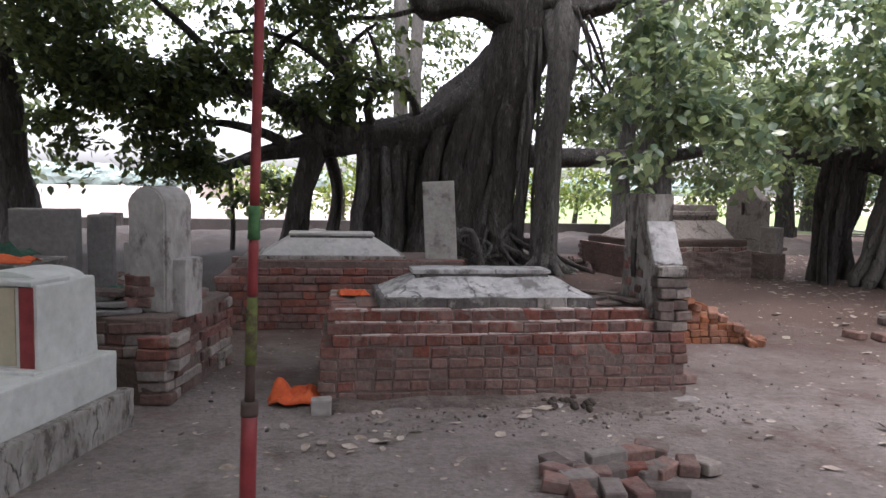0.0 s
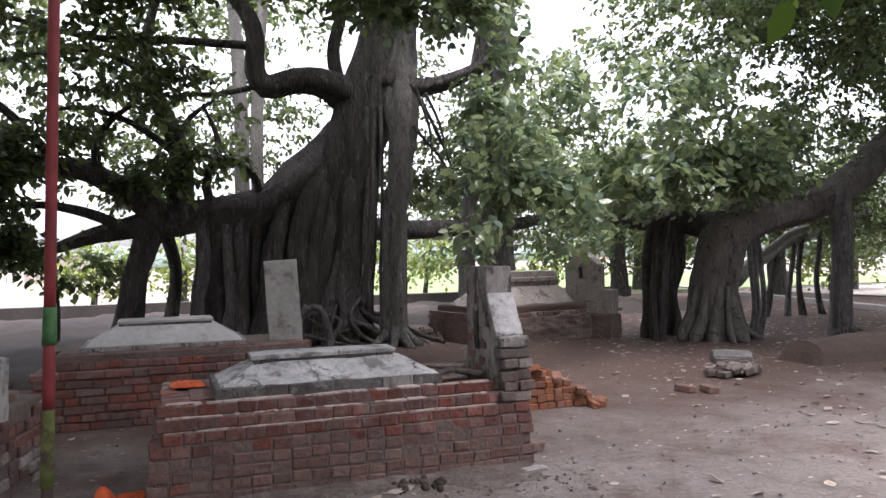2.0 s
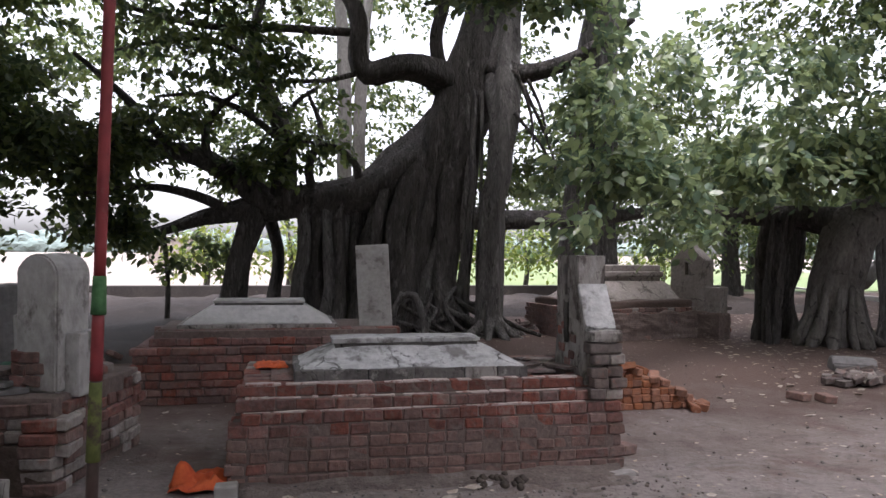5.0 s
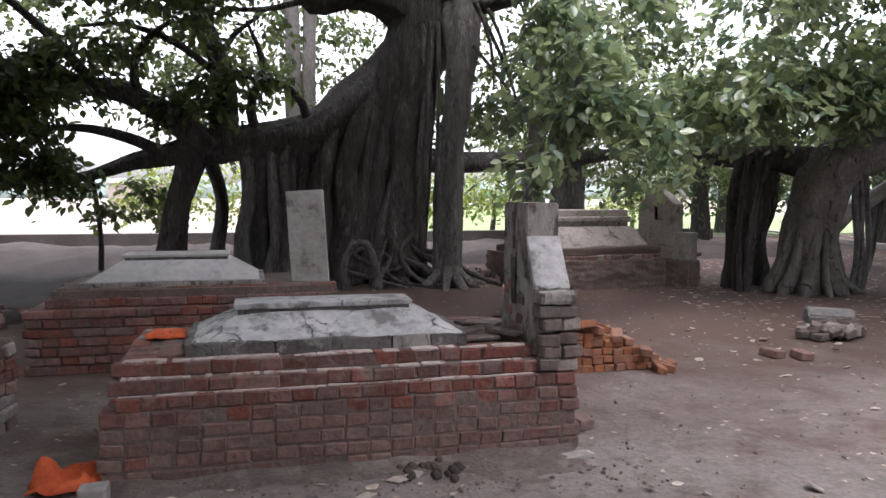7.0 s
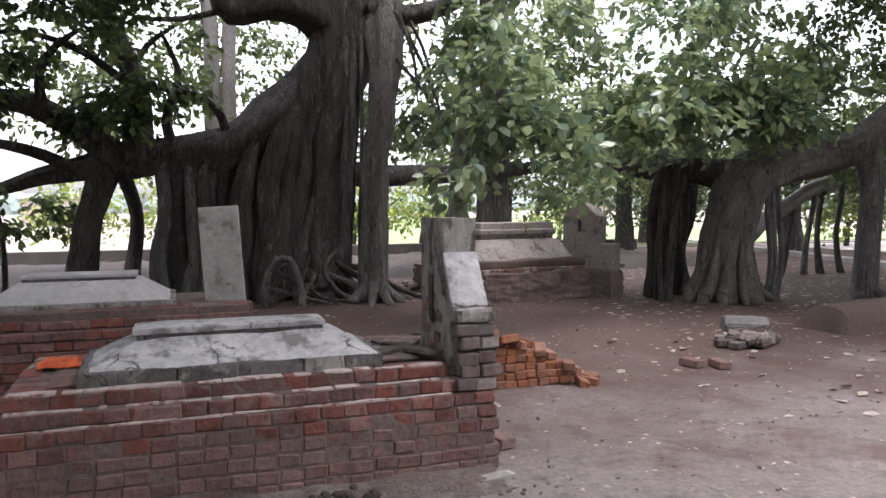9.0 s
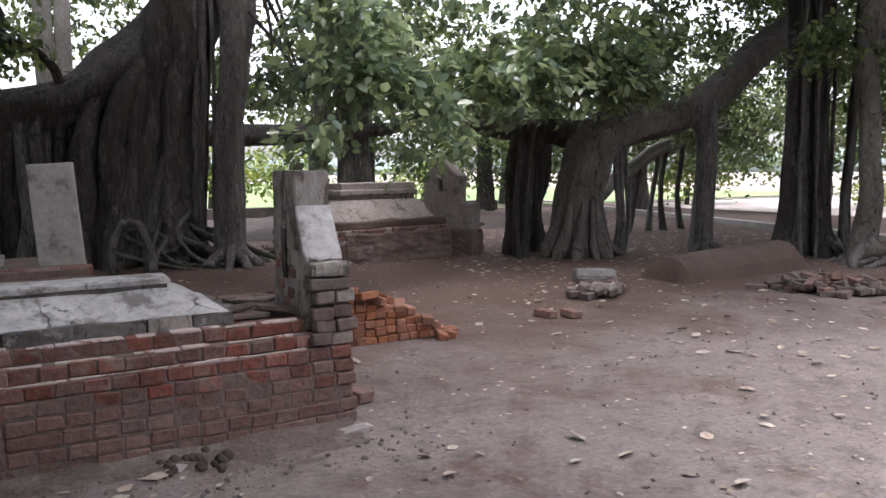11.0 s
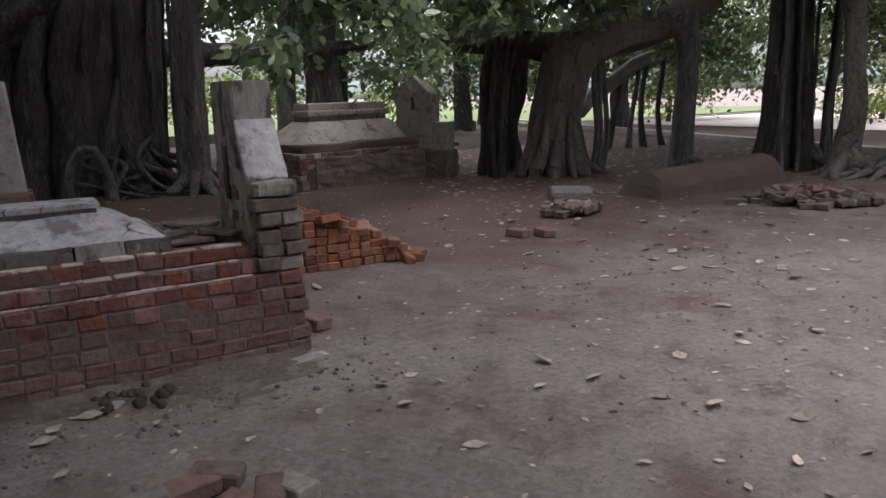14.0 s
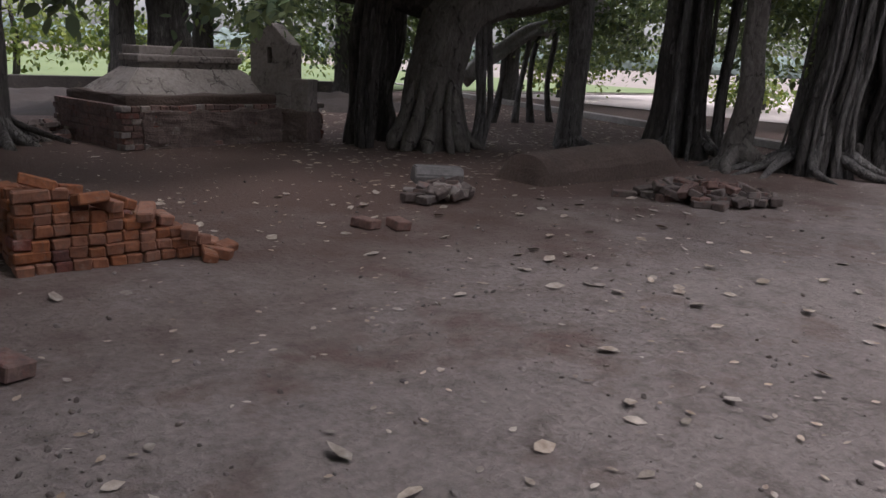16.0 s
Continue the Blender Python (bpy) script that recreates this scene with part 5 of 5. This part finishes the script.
def second_banyan():
    e = thing("banyan_tree", "banyan with a fluted trunk leaning into a long bough", "tree", (9.35, 11.0, 0))
    trunks = []
    def lp(name, pts, rad, material=BARK, sides=12, flute=0.13, wobble=0.25):
        host = trunks[0] if trunks and name == "root_strand" else e
        ob = limb_part(name, host, [Vector(p) - Vector((9.35, 11.0, 0)) for p in pts], rad, material, sides, flute, wobble)
        if name == "trunk":
            trunks.append(ob)
        return ob
    lp("trunk", [(9.20, 11.0, -0.3), (9.24, 11.0, 0.5), (9.34, 11.0, 1.2), (9.60, 10.95, 1.85), (10.3, 10.8, 2.2), (11.2, 10.65, 2.36), (12.05, 10.6, 2.75), (12.7, 10.6, 3.2), (13.5, 10.6, 3.75), (14.8, 10.6, 4.5), (16.5, 10.6, 5.6)],
       [0.56, 0.43, 0.40, 0.40, 0.32, 0.28, 0.28, 0.29, 0.27, 0.22, 0.1], GREYBARK, 72, 0.07, 0.12)
    for k in range(8):
        a = math.pi * (0.98 + 1.05 * k / 7) + rnd.uniform(-0.1, 0.1)
        far = rnd.uniform(0.62, 1.0)
        w = rnd.choice((1.0, 1.4, 1.9))
        lp("root_strand", [(9.22 + far * math.cos(a), 11.0 + far * 0.9 * math.sin(a), -0.06), (9.22 + 0.60 * math.cos(a), 11.0 + 0.58 * math.sin(a), 0.12), (9.23 + 0.47 * math.cos(a + 0.05), 11.0 + 0.47 * math.sin(a + 0.05), 0.42), (9.26 + 0.37 * math.cos(a + 0.1), 11.0 + 0.37 * math.sin(a + 0.1), 0.95)],
           [0.03 * w, 0.075 * w, 0.06 * w, 0.02], GREYBARK, 12, wobble=0.6)
    lp("bough", [(9.5, 11.1, 1.95), (9.0, 11.5, 2.1), (8.3, 12.0, 2.15), (7.5, 12.4, 2.3)], [0.3, 0.2, 0.14, 0.06])
    for k in range(13):
        y = rnd.uniform(11.5, 12.6) if k < 7 else rnd.uniform(11.15, 11.4)
        x = (rnd.uniform(0.25, 1.15) if k < 7 else rnd.uniform(0.45, 0.95)) + 0.68 * y
        r = rnd.uniform(0.05, 0.13) if k < 7 else rnd.uniform(0.025, 0.055)
        lp("prop_root", [(x + rnd.uniform(-0.15, 0.15), y, -0.1), (x + rnd.uniform(-0.06, 0.06), y, 0.7), (x, y - 0.1, 1.4), (x + rnd.uniform(0.0, 0.25), y - 0.2, 2.2)], [r * 1.5, r, r, r], BARK, 9, wobble=1.0)
    lp("aerial_root", [(11.5, 10.3, -0.15), (11.52, 10.3, 0.3), (11.55, 10.3, 1.6), (11.66, 10.45, 2.6)], [0.27, 0.2, 0.17, 0.2], PALEBARK, 14)
    for dx, dy in ((-0.35, -0.1), (0.3, -0.2), (0.0, -0.4)):
        lp("root", [(11.52, 10.3, 0.3), (11.52 + dx * 0.6, 10.3 + dy * 0.6, 0.1), (11.52 + dx * 1.6, 10.3 + dy * 1.6, -0.05)], [0.09, 0.06, 0.03], PALEBARK, 8)
    lp("bough", [(12.4, 13.9, 0.9), (12.9, 14.0, 1.25), (13.9, 14.0, 1.75), (15.1, 14.0, 2.15), (16.5, 14.0, 2.6)], [0.16, 0.17, 0.15, 0.16, 0.18], STEMBARK, 24, 0.2, 0.5)
    for x in (13.5, 14.1, 14.35, 14.9):
        lp("hanging_root", [(x - rnd.uniform(-0.2, 0.3), 14.0, -0.05), (x, 14.05, 0.8), (x + 0.12, 14.0, 1.55 + (x - 13.4) * 0.35)], [0.10, 0.06, 0.06], rnd.choice((PALEBARK, BARK)), 8, wobble=0.8)
    for x in (10.0, 10.12, 9.9):
        lp("hanging_root", [(x - 0.05, 10.75, -0.05), (x, 10.7, 0.7), (x - 0.02, 10.8, 1.9)], [0.05, 0.045, 0.05], PALEBARK, 7, wobble=0.7)
    o = Vector((9.35, 11.0, 0))
    crown(e, [((8.3 - o.x, 10.2 - o.y, 3.2), (2.0, 1.2, 0.85), 190), ((10.2 - o.x, 10.4 - o.y, 3.45), (1.2, 1.0, 0.65), 140), ((7.2 - o.x, 11.2 - o.y, 2.75), (1.3, 1.0, 0.7), 120),
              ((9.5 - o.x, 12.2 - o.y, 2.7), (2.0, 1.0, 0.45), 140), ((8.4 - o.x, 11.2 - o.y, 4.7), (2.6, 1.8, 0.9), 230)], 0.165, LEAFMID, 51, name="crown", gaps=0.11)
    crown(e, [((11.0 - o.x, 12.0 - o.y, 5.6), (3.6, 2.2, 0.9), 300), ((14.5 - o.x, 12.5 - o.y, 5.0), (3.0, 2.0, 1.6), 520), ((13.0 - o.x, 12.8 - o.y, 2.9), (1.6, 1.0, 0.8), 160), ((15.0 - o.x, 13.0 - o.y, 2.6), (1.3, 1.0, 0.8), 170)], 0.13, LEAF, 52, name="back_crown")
    return e


second_banyan()


def root_column(x, y, label, strands, spread, lean=(0.0, 0.0), height=5.5, r=0.12, material=PALEBARK, seed=1, roots=6):
    """A column of joined aerial roots that spreads into roots at its foot."""
    e = thing("banyan_column", label, "tree", (x, y, 0), "banyan root columns")
    g = random.Random(seed)
    for k in range(strands):
        a = 2 * math.pi * k / strands + g.random()
        q = spread * (0.3 + 0.7 * g.random()) if strands > 1 else 0
        dx, dy = q * math.cos(a), q * math.sin(a)
        rr = r * g.uniform(0.7, 1.25)
        limb_part("stem", e, [(dx * 1.3, dy * 1.3, -0.15), (dx, dy, 0.5), (dx * 0.8 + lean[0] * 0.35, dy * 0.8 + lean[1] * 0.35, height * 0.35), (dx * 0.9 + lean[0] * 0.7, dy + lean[1] * 0.7, height * 0.7), (dx * 1.3 + lean[0], dy * 1.3 + lean[1], height)],
                  [rr * 1.7, rr * 1.15, rr, rr, rr * 0.8], material if g.random() < 0.7 else BARK, 16, 0.26, 0.7)
    for k in range(8 if strands > 3 else 0):
        a, q, rr = g.uniform(0, 6.28), spread * g.uniform(0.9, 1.35), r * g.uniform(0.18, 0.4)
        dx, dy = q * math.cos(a), q * math.sin(a)
        limb_part("strand", e, [(dx * 1.3, dy * 1.3, -0.1), (dx * g.uniform(0.8, 1.2), dy, 0.7), (dx * g.uniform(0.7, 1.2) + lean[0] * 0.4, dy + lean[1] * 0.4, height * 0.4), (dx + lean[0] * 0.8, dy + lean[1] * 0.8, height * 0.8)],
                  [rr * 1.5, rr, rr, rr], g.choice((material, PALEBARK)), 7, 0.15, 1.5)
    for k in range(roots):
        a = 2 * math.pi * k / roots + g.random()
        l = g.uniform(0.5, 1.4)
        limb_part("root", e, [(spread * math.cos(a), spread * math.sin(a), 0.28), ((spread + 0.35 * l) * math.cos(a), (spread + 0.35 * l) * math.sin(a), 0.08), ((spread + l) * math.cos(a + 0.3), (spread + l) * math.sin(a + 0.3), -0.04)],
                  [r * 0.8, r * 0.5, r * 0.25], material, 8, 0.1, 0.6)
    return e


root_column(12.45, 8.95, "wide column of dark twisted aerial roots", 12, 0.40, (-0.1, 0), 6.0, 0.095, PALEBARK, 3, 8)
root_column(13.1, 8.7, "thin leaning aerial root stem", 2, 0.08, (0.35, 0), 5.5, 0.06, PALEBARK, 5, 3)
root_column(12.15, 7.75, "straight smooth banyan column with spreading roots", 1, 0.0, (-0.1, 0.0), 6.0, 0.19, GREYBARK, 7, 8)
root_column(12.75, 6.95, "thick leaning column of pale fused roots", 12, 0.36, (0.75, 0.0), 6.0, 0.11, PALEBARK, 9, 12)
root_column(14.3, 6.9, "dark banyan column in the shade", 4, 0.25, (0.3, 0.0), 6.0, 0.2, BARK, 11, 5)
lt = thing("banyan_column", "dark leaning trunk beside the grey stele", "tree", (-5.1, 13.0, 0), "banyan root columns")
limb_part("trunk", lt, [(0.2, 0, -0.2), (0.16, 0, 0.8), (0.08, 0, 1.7), (0.0, 0, 2.6), (-0.35, 0, 4.2), (-0.9, 0, 6.5)], [0.48, 0.36, 0.32, 0.3, 0.26, 0.16], BARK, 24)
canopy = thing("tree_canopy", "leafy banyan canopy spreading overhead", "tree", (13.0, 8.0, 5.0))
limb_part("bough", canopy, [(-0.6, 1.0, 0.7), (-2.5, -1.5, 1.6), (-5.5, -4.0, 2.0), (-10.0, -6.0, 2.2), (-14.0, -7.0, 2.4)], [0.3, 0.25, 0.2, 0.14, 0.06], BARK, 10)
# the puffs over the path are added to keep sky light off the ground
crown(canopy, [((-1.4, -0.1, -1.75), (0.7, 0.6, 0.5), 45), ((-0.8, -1.0, -1.45), (0.6, 0.6, 0.5), 35), ((0, 0, 0.4), (3.4, 3.2, 1.4), 900), ((3.0, 3.0, -0.8), (2.2, 2.0, 1.2), 300), ((2.6, 1.2, -2.2), (1.4, 1.6, 0.9), 160), ((3.2, 2.0, -0.7), (1.8, 4.2, 1.6), 420), ((5.5, 5.5, -0.6), (2.0, 3.0, 2.0), 300), ((4.0, -3.5, -0.4), (2.2, 3.0, 2.6), 420), ((-1.0, 3.5, 1.6), (4.5, 3.5, 0.9), 800), ((-5.0, -4.0, 2.0), (4.0, 3.5, 0.8), 700), ((-12.0, -6.0, 2.2), (5.0, 4.0, 0.9), 900), ((-16.0, 0.0, 2.2), (4.0, 4.0, 0.9), 700)], 0.13, LEAF, 61, gaps=0.0)


# added light blocker: gapless foliage, mostly out of view, shades tombs, trunks and ground
shade = thing("tree_canopy", "mostly unseen leaf mass added behind and above the path to block light", "tree", (3.0, 0.0, 7.0))
limb_part("bough", shade, [(-9.0, 1.0, -1.0), (-5.0, 0.5, 0.2), (0.0, -1.0, 0.6), (5.0, -2.0, 0.4), (10.0, -2.0, -0.5)], [0.2, 0.3, 0.32, 0.25, 0.1], BARK, 10)
crown(shade, [((-4.0, 0.0, 1.2), (5.0, 4.5, 1.0), 1300), ((-3.0, 6.5, 1.6), (4.5, 4.0, 0.9), 1100), ((0, -6.5, -3.0), (13.0, 1.6, 4.2), 3600), ((11.5, -3.0, -2.0), (2.5, 4.0, 3.5), 1300), ((-10.0, 2.0, -2.5), (2.0, 8.0, 4.0), 2200), ((14.5, 2.5, -3.0), (2.2, 4.0, 4.0), 1500), ((9.6, 8.2, 2.4), (4.2, 4.2, 0.8), 1300), ((12.5, 12.0, 2.0), (3.5, 4.0, 0.8), 700), ((6.6, 4.8, 1.6), (3.6, 3.0, 0.8), 560), ((14.0, 15.5, 2.6), (4.5, 4.0, 0.9), 800)], 0.30, LEAF, 71, 10, 0.4, gaps=-2.0)


# leaf spray hanging close over the path
def near_branch():
    e = thing("leafy_branch", "banyan twig with large green leaves hanging near the path", "branch", (1.8, 2.0, 3.0))
    limb_part("twig", e, [(1.6, 0.5, 0.6), (0.7, 0.1, 0.25), (0.1, 0.0, 0.05), (-0.35, 0.0, -0.1), (-0.65, 0, -0.3)], [0.02, 0.014, 0.01, 0.008, 0.004], BARK, 7, 0.1, 0.8)
    limb_part("twig", e, [(0.7, 0.1, 0.25), (0.5, 0.0, -0.15), (0.3, 0.0, -0.35)], [0.01, 0.007, 0.004], BARK, 6, 0.1, 0.8)
    limb_part("twig", e, [(0.1, 0.0, 0.05), (-0.1, 0.0, -0.25), (-0.2, 0, -0.45)], [0.008, 0.006, 0.003], BARK, 6, 0.1, 0.8)
    g = np.random.default_rng(77)
    c = np.concatenate([np.array(q) + g.normal(0, s * 0.95, (int(n * 1.7), 3)) * np.array((1, 0.8, 0.7)) for q, s, n in (((-0.55, 0, -0.2), 0.12, 7), ((-0.25, 0, -0.3), 0.14, 12), ((0.05, 0, -0.25), 0.16, 16), ((0.25, 0, -0.1), 0.18, 18), ((0.4, 0.1, 0.05), 0.2, 18), ((-0.2, 0.05, 0.1), 0.2, 22), ((0.2, 0.1, 0.3), 0.25, 30), ((0.9, 0.2, 0.4), 0.3, 30), ((-0.1, 0.0, -0.1), 0.2, 24), ((0.0, 0.1, 0.25), 0.25, 30), ((-0.45, 0.0, 0.1), 0.15, 14), ((0.15, 0, -0.42), 0.13, 10), ((0.42, 0, -0.4), 0.14, 14), ((0.75, 0.1, -0.25), 0.16, 16), ((-0.3, 0, -0.38), 0.1, 8))])
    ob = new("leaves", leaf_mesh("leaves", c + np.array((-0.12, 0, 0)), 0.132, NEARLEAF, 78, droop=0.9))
    ob.parent = e
    return e


near_branch()


# ---- distant bushes and haze ----
def bush(x, y, r, h, seed, label="sunlit yellow-green bush beyond the wall", material=BUSH, size=0.2, n=160):
    e = thing("bush", label, "bush", (x, y, 0), "bushes beyond the wall")
    limb_part("stem", e, [(0, 0, -0.1), (0.1, 0, h * 0.4), (0.0, 0.1, h * 0.7)], [0.12, 0.08, 0.04], BARK, 7)
    crown(e, [((0, 0, h * 0.62), (r, r * 0.8, h * 0.42), n), ((r * 0.5, 0, h * 0.4), (r * 0.6, r * 0.5, h * 0.25), n // 3)], size, material, seed, 10, 0.35)


for k, (x, y, r, h) in enumerate(((6.6, 26.5, 2.0, 3.2), (9.4, 27.5, 1.7, 2.6), (-2.2, 27, 1.5, 2.6), (0.6, 28, 1.8, 3.0), (16.5, 30, 2.2, 2.2), (24, 22, 2.0, 2.0), (28, 16, 2.2, 1.2))):
    bush(x, y, r, h, 100 + k)


def far_tree(x, y, h, r, seed):
    e = thing("tree", "leafy tree standing beyond the enclosure", "tree", (x, y, 0), "trees beyond the enclosure")
    limb_part("trunk", e, [(0, 0, -0.2), (0.1, 0.1, h * 0.3), (-0.1, 0.2, h * 0.6)], [0.35, 0.25, 0.12], BARK, 9)
    crown(e, [((0, 0, h * 0.62), (r, r, h * 0.38), 700), ((r * 0.5, -r * 0.3, h * 0.36), (r * 0.6, r * 0.5, h * 0.2), 220), ((-r * 0.5, 0.2, h * 0.36), (r * 0.6, r * 0.5, h * 0.2), 220)], 0.2, LEAF, seed, 11, 0.33, gaps=0.05)


for k, (x, y, h, r) in enumerate(((19.5, 20.0, 6.5, 3.2), (14.5, 22.0, 7.0, 3.0), (21.0, 11.0, 6.5, 2.8), (10.0, 21.5, 7.5, 2.6), (22.0, 5.0, 7.0, 3.2), (-9.5, 19.0, 7.5, 3.4), (-8.5, 11.0, 7.0, 3.0), (23.5, 16.0, 7.0, 3.4), (18.5, 26.5, 6.0, 3.0), (25.0, 22.0, 6.0, 3.2), (18.0, 1.5, 6.5, 3.0))):
    far_tree(x, y, h, r, 200 + k)


def tree_line(name, pts, h, seed):
    """A line of distant woods, with the haze of distance put into its colour."""
    g = random.Random(seed)
    bm = bmesh.new()
    (x0, y0), (x1, y1) = pts
    n = 130
    for k in range(n):
        f = k / n + g.uniform(-0.01, 0.01)
        c = Vector((x0 + (x1 - x0) * f, y0 + (y1 - y0) * f, 0))
        m = Matrix.Translation(c + Vector((0, 0, h * 0.35))) @ Matrix.Diagonal((g.uniform(2.5, 6), g.uniform(2, 4), h * g.uniform(0.3, 0.75), 1))
        bmesh.ops.create_icosphere(bm, subdivisions=3, radius=1, matrix=m)
    roughen(bm, 0, 1.0, 0.35)
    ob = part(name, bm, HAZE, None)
    return tagged(ob, "line of distant trees on the horizon, haze put into their colour", "trees", kind="stuff")


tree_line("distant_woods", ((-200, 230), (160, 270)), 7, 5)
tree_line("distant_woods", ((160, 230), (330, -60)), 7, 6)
hut = thing("far_hut", "small pale far-off farm building", "building", (-9.0, 75, 0))
part("wall", box(-2.4, 2.4, -1.5, 1.5, -0.1, 2.4, 0.05), SAND, hut)
part("roof", box(-2.6, 2.6, -1.7, 1.7, 2.4, 2.6, 0.05), GREYPL, hut)


# ---- leaf litter ----
def litter(name, n, xr, yr, size, material, seed, label, flat=0.12):
    g = np.random.default_rng(seed)
    c = np.stack((g.uniform(*xr, n), g.uniform(*yr, n), np.zeros(n)), 1)
    c[:, 2] = [ground_height(a, b) + 0.012 for a, b in c[:, :2]]
    me = leaf_mesh(name, c, size, material, seed + 1, droop=0.0)
    co = np.empty(len(me.vertices) * 3)
    me.vertices.foreach_get("co", co)
    co = co.reshape(-1, 8, 3)
    co[:, :, 2] = c[:, 2, None] + (co[:, :, 2] - c[:, 2, None]) * flat
    me.vertices.foreach_set("co", co.ravel())
    me.update()
    return tagged(new(name, me), label, "leaves", kind="stuff")


litter("leaf_litter", 2600, (-3, 12), (1.5, 12), 0.045, LITTER, 301, "small dry leaves scattered over the soil")
litter("leaf_litter", 2400, (6.5, 17), (8.0, 20), 0.10, LITTER, 303, "dense dry leaf litter under the far trees")
litter("leaf_litter", 500, (-3, 8), (11, 20), 0.11, LITTER, 305, "dry leaf litter at the foot of the banyan")


def fallen_leaf():
    bm = bmesh.new()
    v = [bm.verts.new((x * 0.115, y * 0.115, 0.003 + 0.13 * x * x + 0.03 * (y - 0.5) ** 2 - 0.05 * x * y)) for x, y, _ in LEAF_SHAPE]
    for f in LEAF_FACES:
        bm.faces.new([v[i] for i in f])
    me = mesh_from("fallen_leaf", bm, DRY)
    for p in me.polygons:
        p.use_smooth = True
    return me


leaf_data = fallen_leaf()
spots = [(2.69, 4.31), (3.60, 3.83), (3.43, 3.74), (3.50, 4.08), (3.78, 3.27), (4.64, 6.98), (5.74, 4.96), (6.05, 4.39), (5.73, 4.15), (2.55, 4.95), (3.1, 6.2), (3.4, 6.2), (-0.15, 4.2), (0.05, 4.15), (0.2, 4.2), (0.7, 3.9), (0.0, 3.95), (0.12, 4.05), (0.3, 4.3), (-0.2, 4.35), (0.55, 4.35), (0.4, 3.7), (-0.3, 4.6), (0.25, 4.55)]
g = random.Random(404)
while len(spots) < 275:
    x, y = g.uniform(-0.9, 8.5), g.uniform(1.2, 8.5)
    if not (-1.0 < x < 4.5 and 4.8 < y < 7.0) and not (-1.3 < x < 1.6 and y > 7.5):
        spots.append((x, y))
for x, y in spots:
    ob = new("fallen_leaf", leaf_data)
    s = g.uniform(0.5, 1.15)
    ob.matrix_basis = pose(x, y, ground_height(x, y) + 0.004, g.uniform(-12, 12), g.uniform(-12, 12), g.uniform(0, 360)) @ Matrix.Diagonal((s, s, s, 1))
    tagged(ob, "curled pale dry leaf lying on the soil", "leaf", "fallen leaves")


def pebbles(n, xr, yr, seed):
    g = random.Random(seed)
    bm = bmesh.new()
    for k in range(n):
        x, y, r = g.uniform(*xr), g.uniform(*yr), 0.004 + 0.013 * g.random() ** 2.5
        m = Matrix.Translation((x, y, ground_height(x, y) + r * 0.3)) @ Euler((g.random(), g.random(), g.random() * 6)).to_matrix().to_4x4() @ Matrix.Diagonal((r * 1.4, r, r * 0.7, 1))
        bmesh.ops.create_icosphere(bm, subdivisions=1, radius=1, matrix=m)
    tagged(part("pebbles", bm, PEBBLE), "small stones and crumbs of brick on the soil", "stones", kind="stuff")


pebbles(900, (-1.5, 10), (1.0, 10), 501)
pebbles(260, (1.2, 6.5), (2.0, 6.5), 503)
pebbles(420, (0.0, 2.9), (4.35, 4.98), 502)
